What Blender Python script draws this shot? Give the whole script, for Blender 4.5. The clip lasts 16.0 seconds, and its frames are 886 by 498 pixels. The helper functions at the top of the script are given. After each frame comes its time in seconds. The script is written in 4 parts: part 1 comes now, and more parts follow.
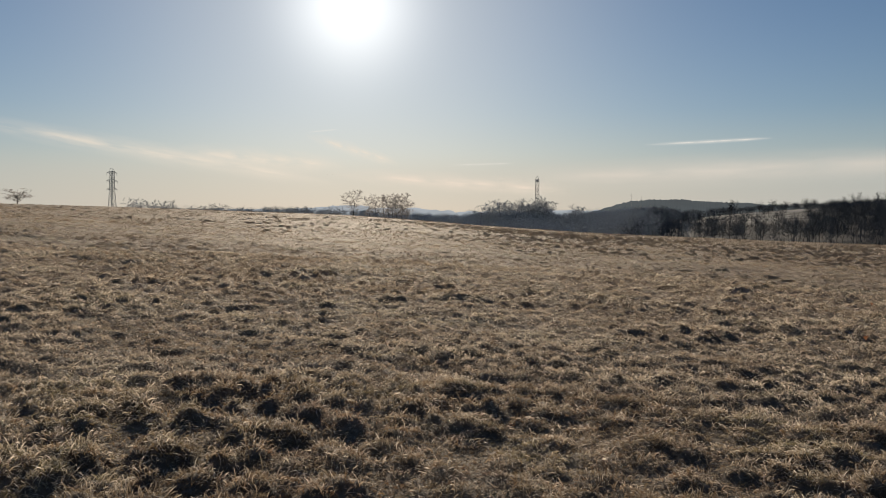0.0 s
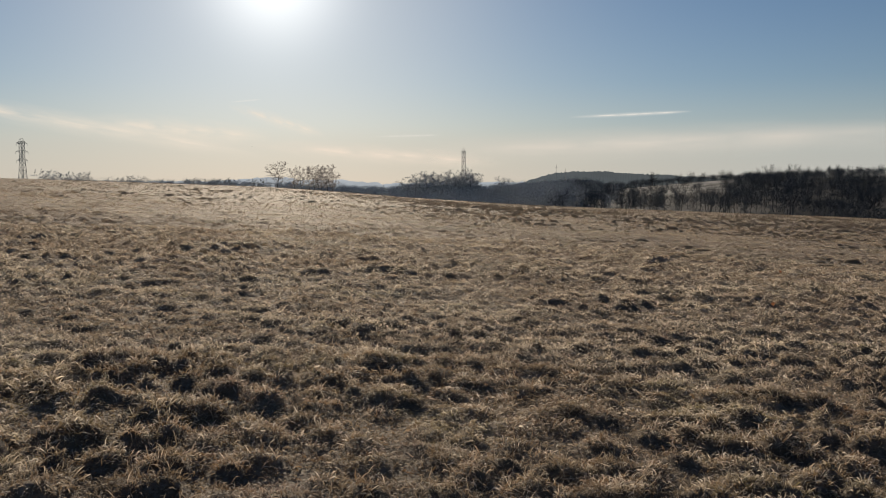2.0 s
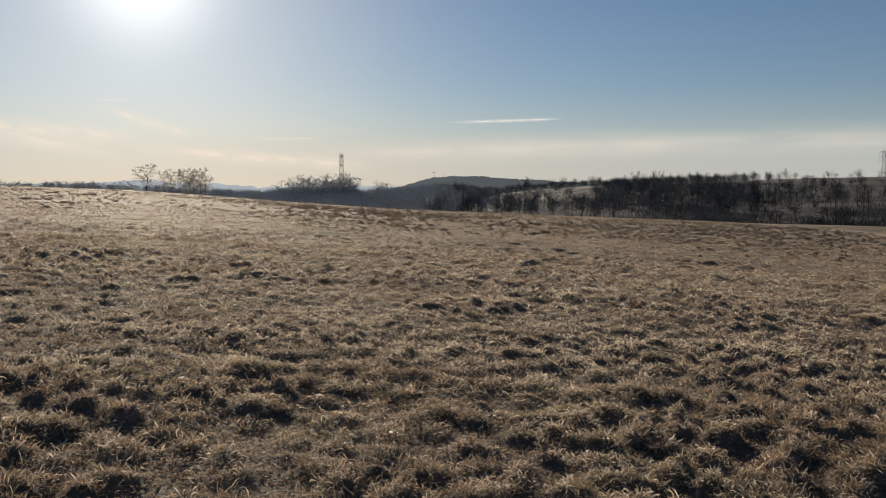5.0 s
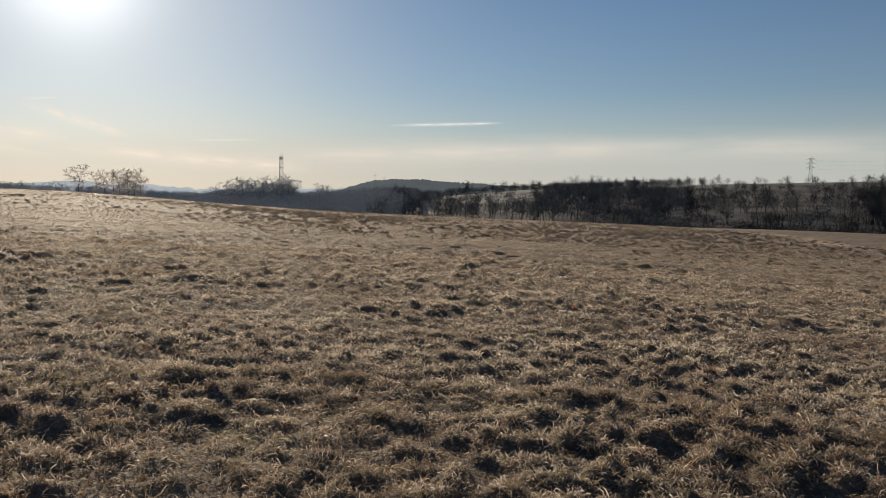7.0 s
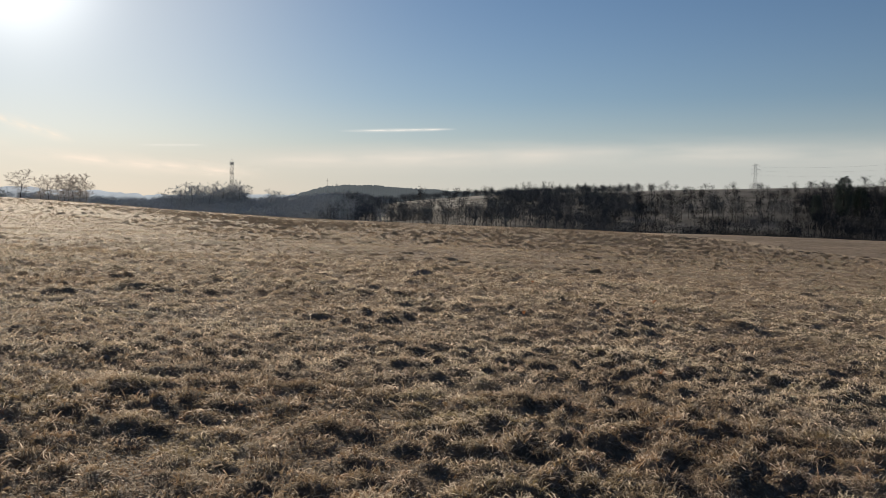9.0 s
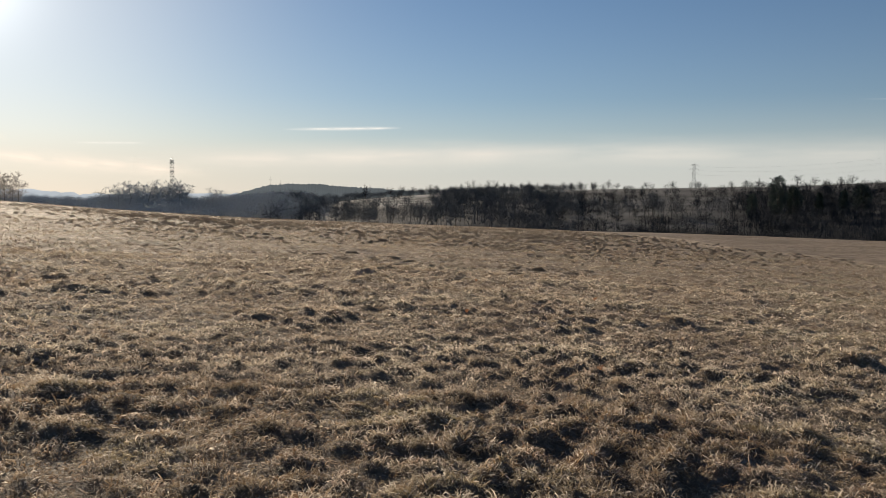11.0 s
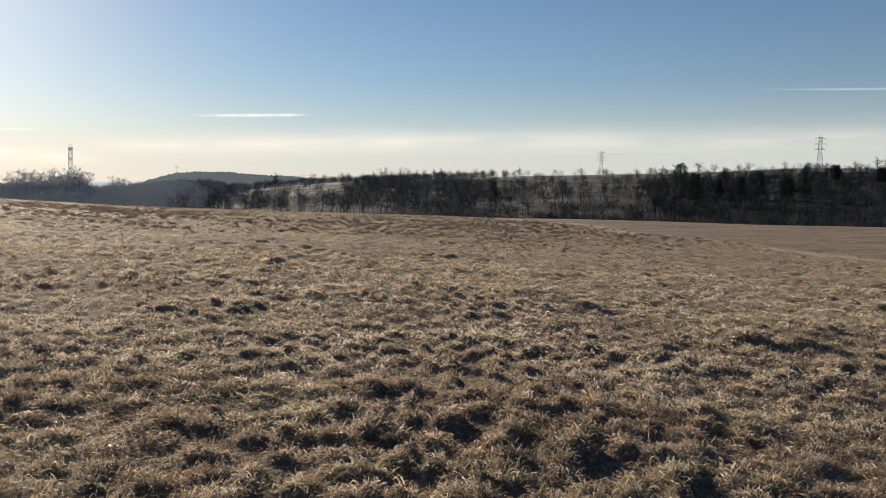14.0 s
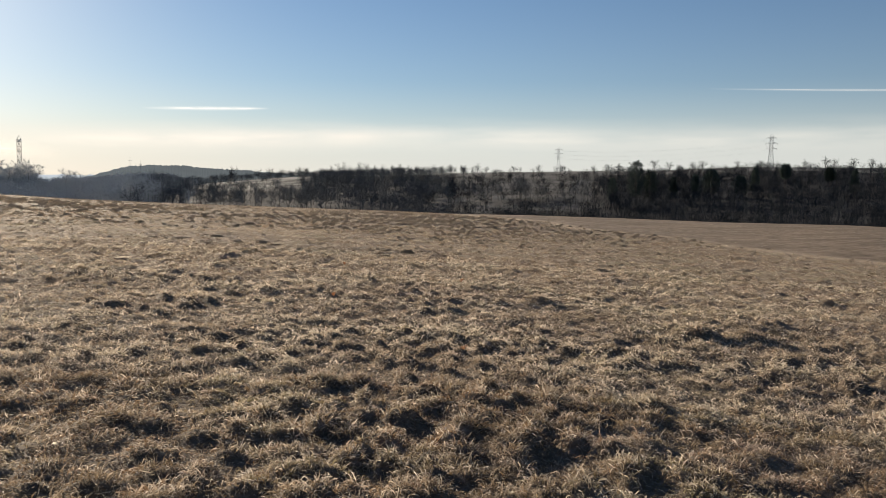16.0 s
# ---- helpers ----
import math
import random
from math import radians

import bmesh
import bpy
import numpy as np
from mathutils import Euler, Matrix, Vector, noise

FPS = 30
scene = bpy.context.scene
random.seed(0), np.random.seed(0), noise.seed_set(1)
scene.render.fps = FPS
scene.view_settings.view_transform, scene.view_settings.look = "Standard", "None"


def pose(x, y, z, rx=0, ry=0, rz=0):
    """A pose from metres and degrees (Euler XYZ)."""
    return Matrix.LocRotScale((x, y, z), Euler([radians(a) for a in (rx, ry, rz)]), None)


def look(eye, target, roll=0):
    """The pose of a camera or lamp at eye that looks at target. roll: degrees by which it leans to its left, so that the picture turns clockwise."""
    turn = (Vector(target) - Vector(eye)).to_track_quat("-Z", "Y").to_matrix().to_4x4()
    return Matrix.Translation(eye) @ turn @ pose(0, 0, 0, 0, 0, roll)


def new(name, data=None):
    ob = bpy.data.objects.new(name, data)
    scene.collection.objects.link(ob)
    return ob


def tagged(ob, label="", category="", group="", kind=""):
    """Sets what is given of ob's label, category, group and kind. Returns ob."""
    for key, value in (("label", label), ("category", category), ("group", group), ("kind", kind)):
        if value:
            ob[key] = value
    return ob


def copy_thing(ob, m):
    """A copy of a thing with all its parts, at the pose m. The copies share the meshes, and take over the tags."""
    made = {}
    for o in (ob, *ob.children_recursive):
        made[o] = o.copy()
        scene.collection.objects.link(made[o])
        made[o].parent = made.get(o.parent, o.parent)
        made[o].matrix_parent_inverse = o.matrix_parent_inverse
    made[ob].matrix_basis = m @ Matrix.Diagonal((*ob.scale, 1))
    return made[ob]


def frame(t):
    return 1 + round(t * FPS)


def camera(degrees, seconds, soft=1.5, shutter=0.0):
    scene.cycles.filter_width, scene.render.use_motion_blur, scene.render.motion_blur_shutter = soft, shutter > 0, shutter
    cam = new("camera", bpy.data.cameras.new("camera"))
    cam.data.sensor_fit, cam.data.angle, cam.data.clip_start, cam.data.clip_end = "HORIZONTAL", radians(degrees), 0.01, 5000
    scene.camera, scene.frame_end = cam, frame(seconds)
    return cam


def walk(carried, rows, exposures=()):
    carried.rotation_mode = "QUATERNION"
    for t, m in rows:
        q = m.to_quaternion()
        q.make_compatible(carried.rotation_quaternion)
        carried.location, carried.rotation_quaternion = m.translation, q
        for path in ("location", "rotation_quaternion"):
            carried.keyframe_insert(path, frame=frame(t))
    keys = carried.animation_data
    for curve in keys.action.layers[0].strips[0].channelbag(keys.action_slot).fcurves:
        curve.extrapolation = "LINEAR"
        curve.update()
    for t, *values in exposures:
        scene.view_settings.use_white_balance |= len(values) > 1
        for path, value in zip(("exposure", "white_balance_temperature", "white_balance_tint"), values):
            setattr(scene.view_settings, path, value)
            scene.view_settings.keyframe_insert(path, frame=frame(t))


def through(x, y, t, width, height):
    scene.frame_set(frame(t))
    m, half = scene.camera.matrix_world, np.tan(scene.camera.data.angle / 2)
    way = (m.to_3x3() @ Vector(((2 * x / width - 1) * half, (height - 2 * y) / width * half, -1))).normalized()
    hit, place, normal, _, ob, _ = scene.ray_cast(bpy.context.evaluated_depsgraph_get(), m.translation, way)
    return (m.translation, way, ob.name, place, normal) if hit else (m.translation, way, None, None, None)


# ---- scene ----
cam = camera(56.55, 16.0, soft=0.6)
# seconds, eye x y z, yaw, pitch, roll
PATH = [
    (0.0, 0.0000, 0.0000, 1.5500, 0.000, -2.500, -0.039),
    (0.5, 0.0160, -0.0002, 1.5468, -1.788, -3.552, 0.210),
    (1.0, 0.0295, 0.0063, 1.5475, -2.983, -4.246, 0.209),
    (1.5, 0.0432, 0.0106, 1.5480, -3.930, -4.557, 0.092),
    (2.0, 0.0592, 0.0071, 1.5474, -5.080, -4.449, 0.027),
    (2.5, 0.0765, 0.0079, 1.5509, -6.634, -4.282, 0.147),
    (3.0, 0.0872, 0.0111, 1.5507, -8.002, -4.203, 0.137),
    (3.5, 0.0934, 0.0137, 1.5492, -9.244, -4.221, 0.121),
    (4.0, 0.1070, 0.0200, 1.5521, -10.687, -4.170, 0.038),
    (4.5, 0.1118, 0.0256, 1.5516, -12.167, -4.064, -0.155),
    (5.0, 0.1234, 0.0129, 1.5548, -13.501, -4.144, -0.206),
    (7.5, 0.1564, -0.0128, 1.5557, -18.258, -3.793, -0.643),
    (8.0, 0.1605, -0.0103, 1.5560, -18.851, -3.708, -0.644),
    (8.5, 0.1672, -0.0139, 1.5589, -19.669, -3.587, -0.638),
    (9.0, 0.1780, -0.0173, 1.5639, -20.838, -3.466, -0.571),
    (11.5, 0.2174, -0.0326, 1.5618, -25.434, -3.584, -0.471),
    (12.0, 0.2254, -0.0299, 1.5605, -26.227, -3.660, -0.385),
    (12.5, 0.2303, -0.0373, 1.5594, -27.180, -3.706, -0.383),
    (13.0, 0.2372, -0.0391, 1.5573, -28.310, -3.857, -0.242),
    (13.5, 0.2443, -0.0359, 1.5582, -29.477, -4.138, -0.189),
    (14.0, 0.2526, -0.0427, 1.5592, -30.711, -4.322, -0.317),
    (14.5, 0.2578, -0.0441, 1.5610, -31.615, -4.378, -0.514),
    (15.0, 0.2616, -0.0503, 1.5574, -32.144, -4.437, -0.674),
    (15.5, 0.2713, -0.0483, 1.5572, -32.661, -4.538, -0.718),
    (16.0, 0.2804, -0.0572, 1.5554, -33.595, -4.593, -0.749),
]
# seconds, stops
EXPOSURES = [(0.0, 0.3), (5.0, 0.4), (9.0, 0.53), (11.5, 0.72), (14.5, 0.9), (16.0, 0.96)]
walk(cam, [(t, pose(x, y, z, 90 + pitch, roll, yaw)) for t, x, y, z, yaw, pitch, roll in PATH], EXPOSURES)

# ------------------------------------------------------------------ light
SUN_AZ, SUN_EL = radians(-6.3), radians(14.0)          # azimuth clockwise from +y
SUN_DIR = Vector((math.sin(SUN_AZ) * math.cos(SUN_EL), math.cos(SUN_AZ) * math.cos(SUN_EL), math.sin(SUN_EL)))
lamp = bpy.data.lights.new("sun", "SUN")
lamp.energy, lamp.angle, lamp.color = 5.0, radians(0.6), (1.0, 0.85, 0.66)
sun = new("sun", lamp)
sun.matrix_world = look(SUN_DIR * 100, (0, 0, 0))

SKY_STRENGTH = 0.043


def build_world():
    world = bpy.data.worlds.new("winter_morning_sky")
    scene.world = world
    world.use_nodes = True
    nt = world.node_tree
    nt.nodes.clear()
    N = lambda kind, **kw: set_node(nt, kind, **kw)
    L = nt.links.new
    sky = N("ShaderNodeTexSky", sky_type="NISHITA", sun_disc=False, sun_elevation=SUN_EL, sun_rotation=SUN_AZ,
            altitude=200.0, air_density=1.0, dust_density=0.25, ozone_density=3.0)
    coord = N("ShaderNodeTexCoord")
    unit = N("ShaderNodeVectorMath", operation="NORMALIZE")
    L(coord.outputs["Generated"], unit.inputs[0])
    sep = N("ShaderNodeSeparateXYZ")
    L(unit.outputs[0], sep.inputs[0])
    # thin cirrus: long streaks in a flat high layer
    up = math_node(nt, "MAXIMUM", sep.outputs["Z"], 0.0)
    den = math_node(nt, "ADD", up, 0.05)
    px = math_node(nt, "DIVIDE", sep.outputs["X"], den)
    py = math_node(nt, "DIVIDE", sep.outputs["Y"], den)
    flat = N("ShaderNodeCombineXYZ")
    L(px, flat.inputs[0]), L(py, flat.inputs[1])
    turn = N("ShaderNodeMapping")
    turn.inputs["Rotation"].default_value = (0, 0, radians(14))
    turn.inputs["Scale"].default_value = (0.13, 0.55, 1)
    L(flat.outputs[0], turn.inputs[0])
    streak = N("ShaderNodeTexNoise")
    streak.inputs["Scale"].default_value, streak.inputs["Detail"].default_value = 1.6, 6.0
    streak.inputs["Roughness"].default_value, streak.inputs["Distortion"].default_value = 0.55, 0.5
    L(turn.outputs[0], streak.inputs["Vector"])
    veil = ramp(nt, streak.outputs["Fac"], [(0.42, (0, 0, 0)), (0.62, (1, 1, 1))])
    low = ramp(nt, sep.outputs["Z"], [(0.0, (0.8, 0.8, 0.8)), (0.045, (1, 1, 1)), (0.07, (0.4, 0.4, 0.4)), (0.1, (0.08, 0.08, 0.08)), (0.15, (0.0, 0.0, 0.0))], "B_SPLINE")
    thick = math_node(nt, "MULTIPLY", veil, low)
    haze = ramp(nt, sep.outputs["Z"], [(0.0, (0.85, 0.85, 0.85)), (0.045, (0.7, 0.7, 0.7)), (0.072, (0.28, 0.28, 0.28)), (0.12, (0.05, 0.05, 0.05)), (0.3, (0, 0, 0))], "B_SPLINE")
    cover = math_node(nt, "MAXIMUM", math_node(nt, "MULTIPLY", thick, 0.75), haze)
    # angle from the sun: forward scattering in the thin cloud
    dot = N("ShaderNodeVectorMath", operation="DOT_PRODUCT")
    dot.inputs[1].default_value = SUN_DIR
    L(unit.outputs[0], dot.inputs[0])
    near = math_node(nt, "MAXIMUM", dot.outputs["Value"], 0.0)
    wide = math_node(nt, "POWER", near, 9.0)
    mid = math_node(nt, "POWER", near, 55.0)
    core = math_node(nt, "POWER", near, 420.0)
    disc = math_node(nt, "POWER", near, 9000.0)
    cloud = N("ShaderNodeMix", data_type="RGBA")
    L(wide, cloud.inputs[0])
    cloud.inputs[6].default_value = (9.5, 9.45, 9.1, 1)
    cloud.inputs[7].default_value = (11.0, 9.9, 8.6, 1)
    mix = N("ShaderNodeMix", data_type="RGBA")
    clear = N("ShaderNodeVectorMath", operation="MULTIPLY")
    clear.inputs[1].default_value = (0.93, 0.99, 1.1)
    L(sky.outputs[0], clear.inputs[0])
    white = N("ShaderNodeMix", data_type="RGBA")
    L(math_node(nt, "MULTIPLY", math_node(nt, "POWER", near, 28.0), 0.58), white.inputs[0])
    L(clear.outputs[0], white.inputs[6])
    white.inputs[7].default_value = (8.2, 8.8, 9.0, 1)
    L(cover, mix.inputs[0]), L(white.outputs[2], mix.inputs[6]), L(cloud.outputs[2], mix.inputs[7])
    glow = math_node(nt, "ADD", math_node(nt, "MULTIPLY", mid, 2.7), math_node(nt, "MULTIPLY", core, 11.0))
    glow = math_node(nt, "ADD", glow, math_node(nt, "MULTIPLY", disc, 90.0))
    gcol = N("ShaderNodeVectorMath", operation="SCALE")
    gcol.inputs[0].default_value = (1.0, 0.97, 0.92)
    L(glow, gcol.inputs["Scale"])
    total = N("ShaderNodeVectorMath", operation="ADD")
    L(mix.outputs[2], total.inputs[0]), L(gcol.outputs[0], total.inputs[1])
    bg = N("ShaderNodeBackground")
    bg.inputs["Strength"].default_value = SKY_STRENGTH
    L(total.outputs[0], bg.inputs["Color"])
    out = N("ShaderNodeOutputWorld")
    L(bg.outputs[0], out.inputs["Surface"])


# ------------------------------------------------------------------ node helpers
def set_node(nt, kind, **kw):
    n = nt.nodes.new(kind)
    for key, value in kw.items():
        setattr(n, key, value)
    return n


def math_node(nt, op, a, b):
    n = nt.nodes.new("ShaderNodeMath")
    n.operation = op
    for i, v in enumerate((a, b)):
        if isinstance(v, (int, float)):
            n.inputs[i].default_value = v
        else:
            nt.links.new(v, n.inputs[i])
    return n.outputs[0]


def ramp(nt, fac, stops, way="LINEAR"):
    n = nt.nodes.new("ShaderNodeValToRGB")
    n.color_ramp.interpolation = way
    els = n.color_ramp.elements
    while len(els) < len(stops):
        els.new(0.5)
    for e, (p, c) in zip(els, stops):
        e.position, e.color = p, (*c, 1)
    nt.links.new(fac, n.inputs[0])
    return n.outputs[0]


def mix_rgb(nt, fac, a, b):
    n = nt.nodes.new("ShaderNodeMix")
    n.data_type = "RGBA"
    for i, v in ((0, fac), (6, a), (7, b)):
        if isinstance(v, (int, float)):
            n.inputs[i].default_value = v
        elif isinstance(v, tuple):
            n.inputs[i].default_value = (*v, 1)
        else:
            nt.links.new(v, n.inputs[i])
    return n.outputs[2]


def noise_node(nt, vec, scale, detail=4.0, rough=0.55):
    n = nt.nodes.new("ShaderNodeTexNoise")
    n.inputs["Scale"].default_value, n.inputs["Detail"].default_value, n.inputs["Roughness"].default_value = scale, detail, rough
    nt.links.new(vec, n.inputs["Vector"])
    return n.outputs["Fac"]


def material(name):
    m = bpy.data.materials.new(name)
    m.use_nodes = True
    nt = m.node_tree
    nt.nodes.clear()
    out = nt.nodes.new("ShaderNodeOutputMaterial")
    return m, nt, out


def principled(nt, colour, rough=0.8, spec=0.2, metal=0.0, bump=None, depth=0.02):
    b = nt.nodes.new("ShaderNodeBsdfPrincipled")
    b.inputs["Roughness"].default_value = rough
    b.inputs["Specular IOR Level"].default_value = spec
    b.inputs["Metallic"].default_value = metal
    if isinstance(colour, tuple):
        b.inputs["Base Color"].default_value = (*colour, 1)
    else:
        nt.links.new(colour, b.inputs["Base Color"])
    if bump is not None:
        n = nt.nodes.new("ShaderNodeBump")
        n.inputs["Distance"].default_value = depth
        nt.links.new(bump, n.inputs["Height"])
        nt.links.new(n.outputs[0], b.inputs["Normal"])
    return b


build_world()


# ------------------------------------------------------------------ materials
def grass_material(name, through, rime_colour=(0.88, 0.775, 0.63), least=0.25, gloss=0.4, rough=0.6):
    """Winter grass: straw, rust and dull olive blades, white with frost towards the tips and in patches. through: light let through."""
    m, nt, out = material(name)
    L = nt.links.new
    uv = nt.nodes.new("ShaderNodeUVMap")
    uv.uv_map = "blade"
    sep = nt.nodes.new("ShaderNodeSeparateXYZ")
    L(uv.outputs[0], sep.inputs[0])
    geo = nt.nodes.new("ShaderNodeNewGeometry")
    big = noise_node(nt, geo.outputs["Position"], 0.55, 3.0)
    small = noise_node(nt, geo.outputs["Position"], 4.5, 3.0)
    straw = ramp(nt, sep.outputs[0], [(0.0, (0.062, 0.043, 0.025)), (0.3, (0.148, 0.103, 0.061)), (0.55, (0.21, 0.153, 0.091)), (0.8, (0.16, 0.098, 0.05)), (1.0, (0.1, 0.094, 0.042))])
    hue = noise_node(nt, geo.outputs["Position"], 1.7, 3.0)
    body = mix_rgb(nt, ramp(nt, big, [(0.5, (0, 0, 0)), (0.68, (0.6, 0.6, 0.6))]), straw, (0.19, 0.18, 0.07))
    body = mix_rgb(nt, ramp(nt, hue, [(0.55, (0, 0, 0)), (0.7, (0.5, 0.5, 0.5))]), body, (0.26, 0.20, 0.19))
    rust = ramp(nt, small, [(0.46, (0, 0, 0)), (0.7, (0.65, 0.65, 0.65))])
    body = mix_rgb(nt, rust, body, (0.265, 0.132, 0.058))
    tip = ramp(nt, sep.outputs[1], [(0.12, (0.0, 0.0, 0.0)), (0.6, (1, 1, 1))])
    rime = ramp(nt, math_node(nt, "ADD", math_node(nt, "MULTIPLY", big, 0.5), math_node(nt, "MULTIPLY", small, 0.5)), [(0.38, (0.25, 0.25, 0.25)), (0.56, (1, 1, 1))])
    geo_r = ramp(nt, geo.outputs["Random Per Island"], [(0.0, (least,) * 3), (0.5, (0.5 + 0.5 * least,) * 3), (0.9, (1, 1, 1))])
    frost = math_node(nt, "MULTIPLY", math_node(nt, "MULTIPLY", tip, rime), geo_r)
    col = mix_rgb(nt, frost, body, rime_colour)
    b = principled(nt, col, rough, gloss)
    tr = nt.nodes.new("ShaderNodeBsdfTranslucent")
    L(col, tr.inputs["Color"])
    mix = nt.nodes.new("ShaderNodeMixShader")
    mix.inputs[0].default_value = through
    L(b.outputs[0], mix.inputs[1]), L(tr.outputs[0], mix.inputs[2])
    L(mix.outputs[0], out.inputs["Surface"])
    return m


def ground_material():
    """Soil and matted thatch near by, frosted pasture further off, leaf litter painted shade-dark in the far woods."""
    m, nt, out = material("frosted_pasture_ground")
    geo = nt.nodes.new("ShaderNodeNewGeometry")
    pos = geo.outputs["Position"]
    fine = noise_node(nt, pos, 14.0, 6.0, 0.65)
    mid = noise_node(nt, pos, 2.2, 5.0, 0.6)
    wide = noise_node(nt, pos, 0.06, 4.0)
    a = ramp(nt, fine, [(0.3, (0.034, 0.025, 0.017)), (0.5, (0.1, 0.076, 0.055)), (0.72, (0.3, 0.26, 0.225))])
    b = ramp(nt, mid, [(0.35, (0.06, 0.044, 0.03)), (0.6, (0.2, 0.15, 0.10)), (0.75, (0.38, 0.32, 0.26))])
    col = mix_rgb(nt, 0.5, a, b)
    lay = nt.nodes.new("ShaderNodeMapping")                # mowing rows and frost drawn out along the fold
    lay.inputs["Rotation"].default_value, lay.inputs["Scale"].default_value = (0, 0, radians(-72)), (0.05, 0.6, 1)
    nt.links.new(pos, lay.inputs[0])
    rows = noise_node(nt, lay.outputs[0], 1.0, 5.0, 0.6)
    far = mix_rgb(nt, ramp(nt, wide, [(0.4, (0, 0, 0)), (0.6, (1, 1, 1))]), (0.145, 0.11, 0.078), (0.23, 0.178, 0.128))
    far = mix_rgb(nt, ramp(nt, rows, [(0.38, (0, 0, 0)), (0.66, (0.7, 0.7, 0.7))]), far, (0.36, 0.28, 0.2))
    far = mix_rgb(nt, ramp(nt, noise_node(nt, pos, 1.3, 6.0, 0.7), [(0.42, (0.7, 0.7, 0.7)), (0.56, (0, 0, 0))]), far, (0.115, 0.084, 0.058))
    at = nt.nodes.new("ShaderNodeAttribute")
    at.attribute_name = "cover"                       # x: mown field, y: woodland floor, z: far frosted pasture
    sep = nt.nodes.new("ShaderNodeSeparateXYZ")
    nt.links.new(at.outputs["Vector"], sep.inputs[0])
    mat = mix_rgb(nt, ramp(nt, noise_node(nt, pos, 0.9, 5.0), [(0.4, (0, 0, 0)), (0.6, (1, 1, 1))]), (0.3, 0.225, 0.155), (0.46, 0.37, 0.275))
    mat = mix_rgb(nt, ramp(nt, noise_node(nt, pos, 7.0, 6.0, 0.7), [(0.42, (0.75, 0.75, 0.75)), (0.56, (0, 0, 0))]), mat, (0.12, 0.085, 0.055))
    mat = mix_rgb(nt, ramp(nt, noise_node(nt, pos, 1.6, 5.0, 0.65), [(0.4, (0.6, 0.6, 0.6)), (0.55, (0, 0, 0))]), mat, (0.17, 0.122, 0.08))
    mat = mix_rgb(nt, ramp(nt, noise_node(nt, pos, 0.33, 3.0), [(0.5, (0, 0, 0)), (0.68, (0.5, 0.5, 0.5))]), mat, (0.3, 0.27, 0.17))
    th = nt.nodes.new("ShaderNodeAttribute")
    th.attribute_name = "thatch"                      # pale matted grass between the far tussocks
    col = mix_rgb(nt, th.outputs["Fac"], col, mat)
    col = mix_rgb(nt, sep.outputs[0], col, far)
    col = mix_rgb(nt, ramp(nt, sep.outputs[0], [(0.05, (0, 0, 0)), (0.4, (0.7, 0.7, 0.7)), (0.6, (0.7, 0.7, 0.7)), (0.95, (0, 0, 0))]), col, (0.44, 0.35, 0.25))
    # leaf litter, taken near black for shade that the thin crowns don't cast
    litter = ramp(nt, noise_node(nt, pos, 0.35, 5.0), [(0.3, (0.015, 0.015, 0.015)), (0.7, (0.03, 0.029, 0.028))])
    past = ramp(nt, noise_node(nt, pos, 0.02, 6.0), [(0.35, (0.05, 0.049, 0.045)), (0.62, (0.17, 0.168, 0.162))])
    col = mix_rgb(nt, sep.outputs[2], col, past)
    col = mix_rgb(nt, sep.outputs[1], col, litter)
    hump = math_node(nt, "ADD", math_node(nt, "MULTIPLY", mid, 1.0), math_node(nt, "MULTIPLY", fine, 0.35))
    s = principled(nt, col, 0.88, 0.14, 0.0, hump, 0.12)
    nt.links.new(s.outputs[0], out.inputs["Surface"])
    return m


def bark_material(name, dark, light, scale=3.0, through=0.0):
    m, nt, out = material(name)
    geo = nt.nodes.new("ShaderNodeNewGeometry")
    inf = nt.nodes.new("ShaderNodeObjectInfo")
    n = noise_node(nt, geo.outputs["Position"], scale, 5.0)
    col = ramp(nt, n, [(0.3, dark), (0.7, light)])
    col = mix_rgb(nt, math_node(nt, "MULTIPLY", inf.outputs["Random"], 0.5), col, tuple(0.5 * (p + q) * 1.35 for p, q in zip(dark, light)))
    s = principled(nt, col, 0.9, 0.1)
    tr = nt.nodes.new("ShaderNodeBsdfTranslucent")
    nt.links.new(col, tr.inputs["Color"])
    mix = nt.nodes.new("ShaderNodeMixShader")
    mix.inputs[0].default_value = through
    nt.links.new(s.outputs[0], mix.inputs[1]), nt.links.new(tr.outputs[0], mix.inputs[2])
    nt.links.new(mix.outputs[0], out.inputs["Surface"])
    return m


def hummock_material():
    """Matted old grass, tan to rust, with a breath of frost."""
    m, nt, out = material("matted_hummock_grass")
    geo = nt.nodes.new("ShaderNodeNewGeometry")
    n = noise_node(nt, geo.outputs["Position"], 9.0, 5.0, 0.7)
    col = ramp(nt, n, [(0.3, (0.22, 0.172, 0.122)), (0.55, (0.38, 0.305, 0.23)), (0.75, (0.52, 0.435, 0.345))])
    col = mix_rgb(nt, ramp(nt, geo.outputs["Random Per Island"], [(0.4, (0, 0, 0)), (1.0, (0.4, 0.4, 0.4))]), col, (0.2, 0.165, 0.09))
    s = principled(nt, col, 0.85, 0.15, 0.0, n, 0.06)
    tr = nt.nodes.new("ShaderNodeBsdfTranslucent")
    nt.links.new(col, tr.inputs["Color"])
    mix = nt.nodes.new("ShaderNodeMixShader")
    mix.inputs[0].default_value = 0.6
    nt.links.new(s.outputs[0], mix.inputs[1]), nt.links.new(tr.outputs[0], mix.inputs[2])
    nt.links.new(mix.outputs[0], out.inputs["Surface"])
    return m


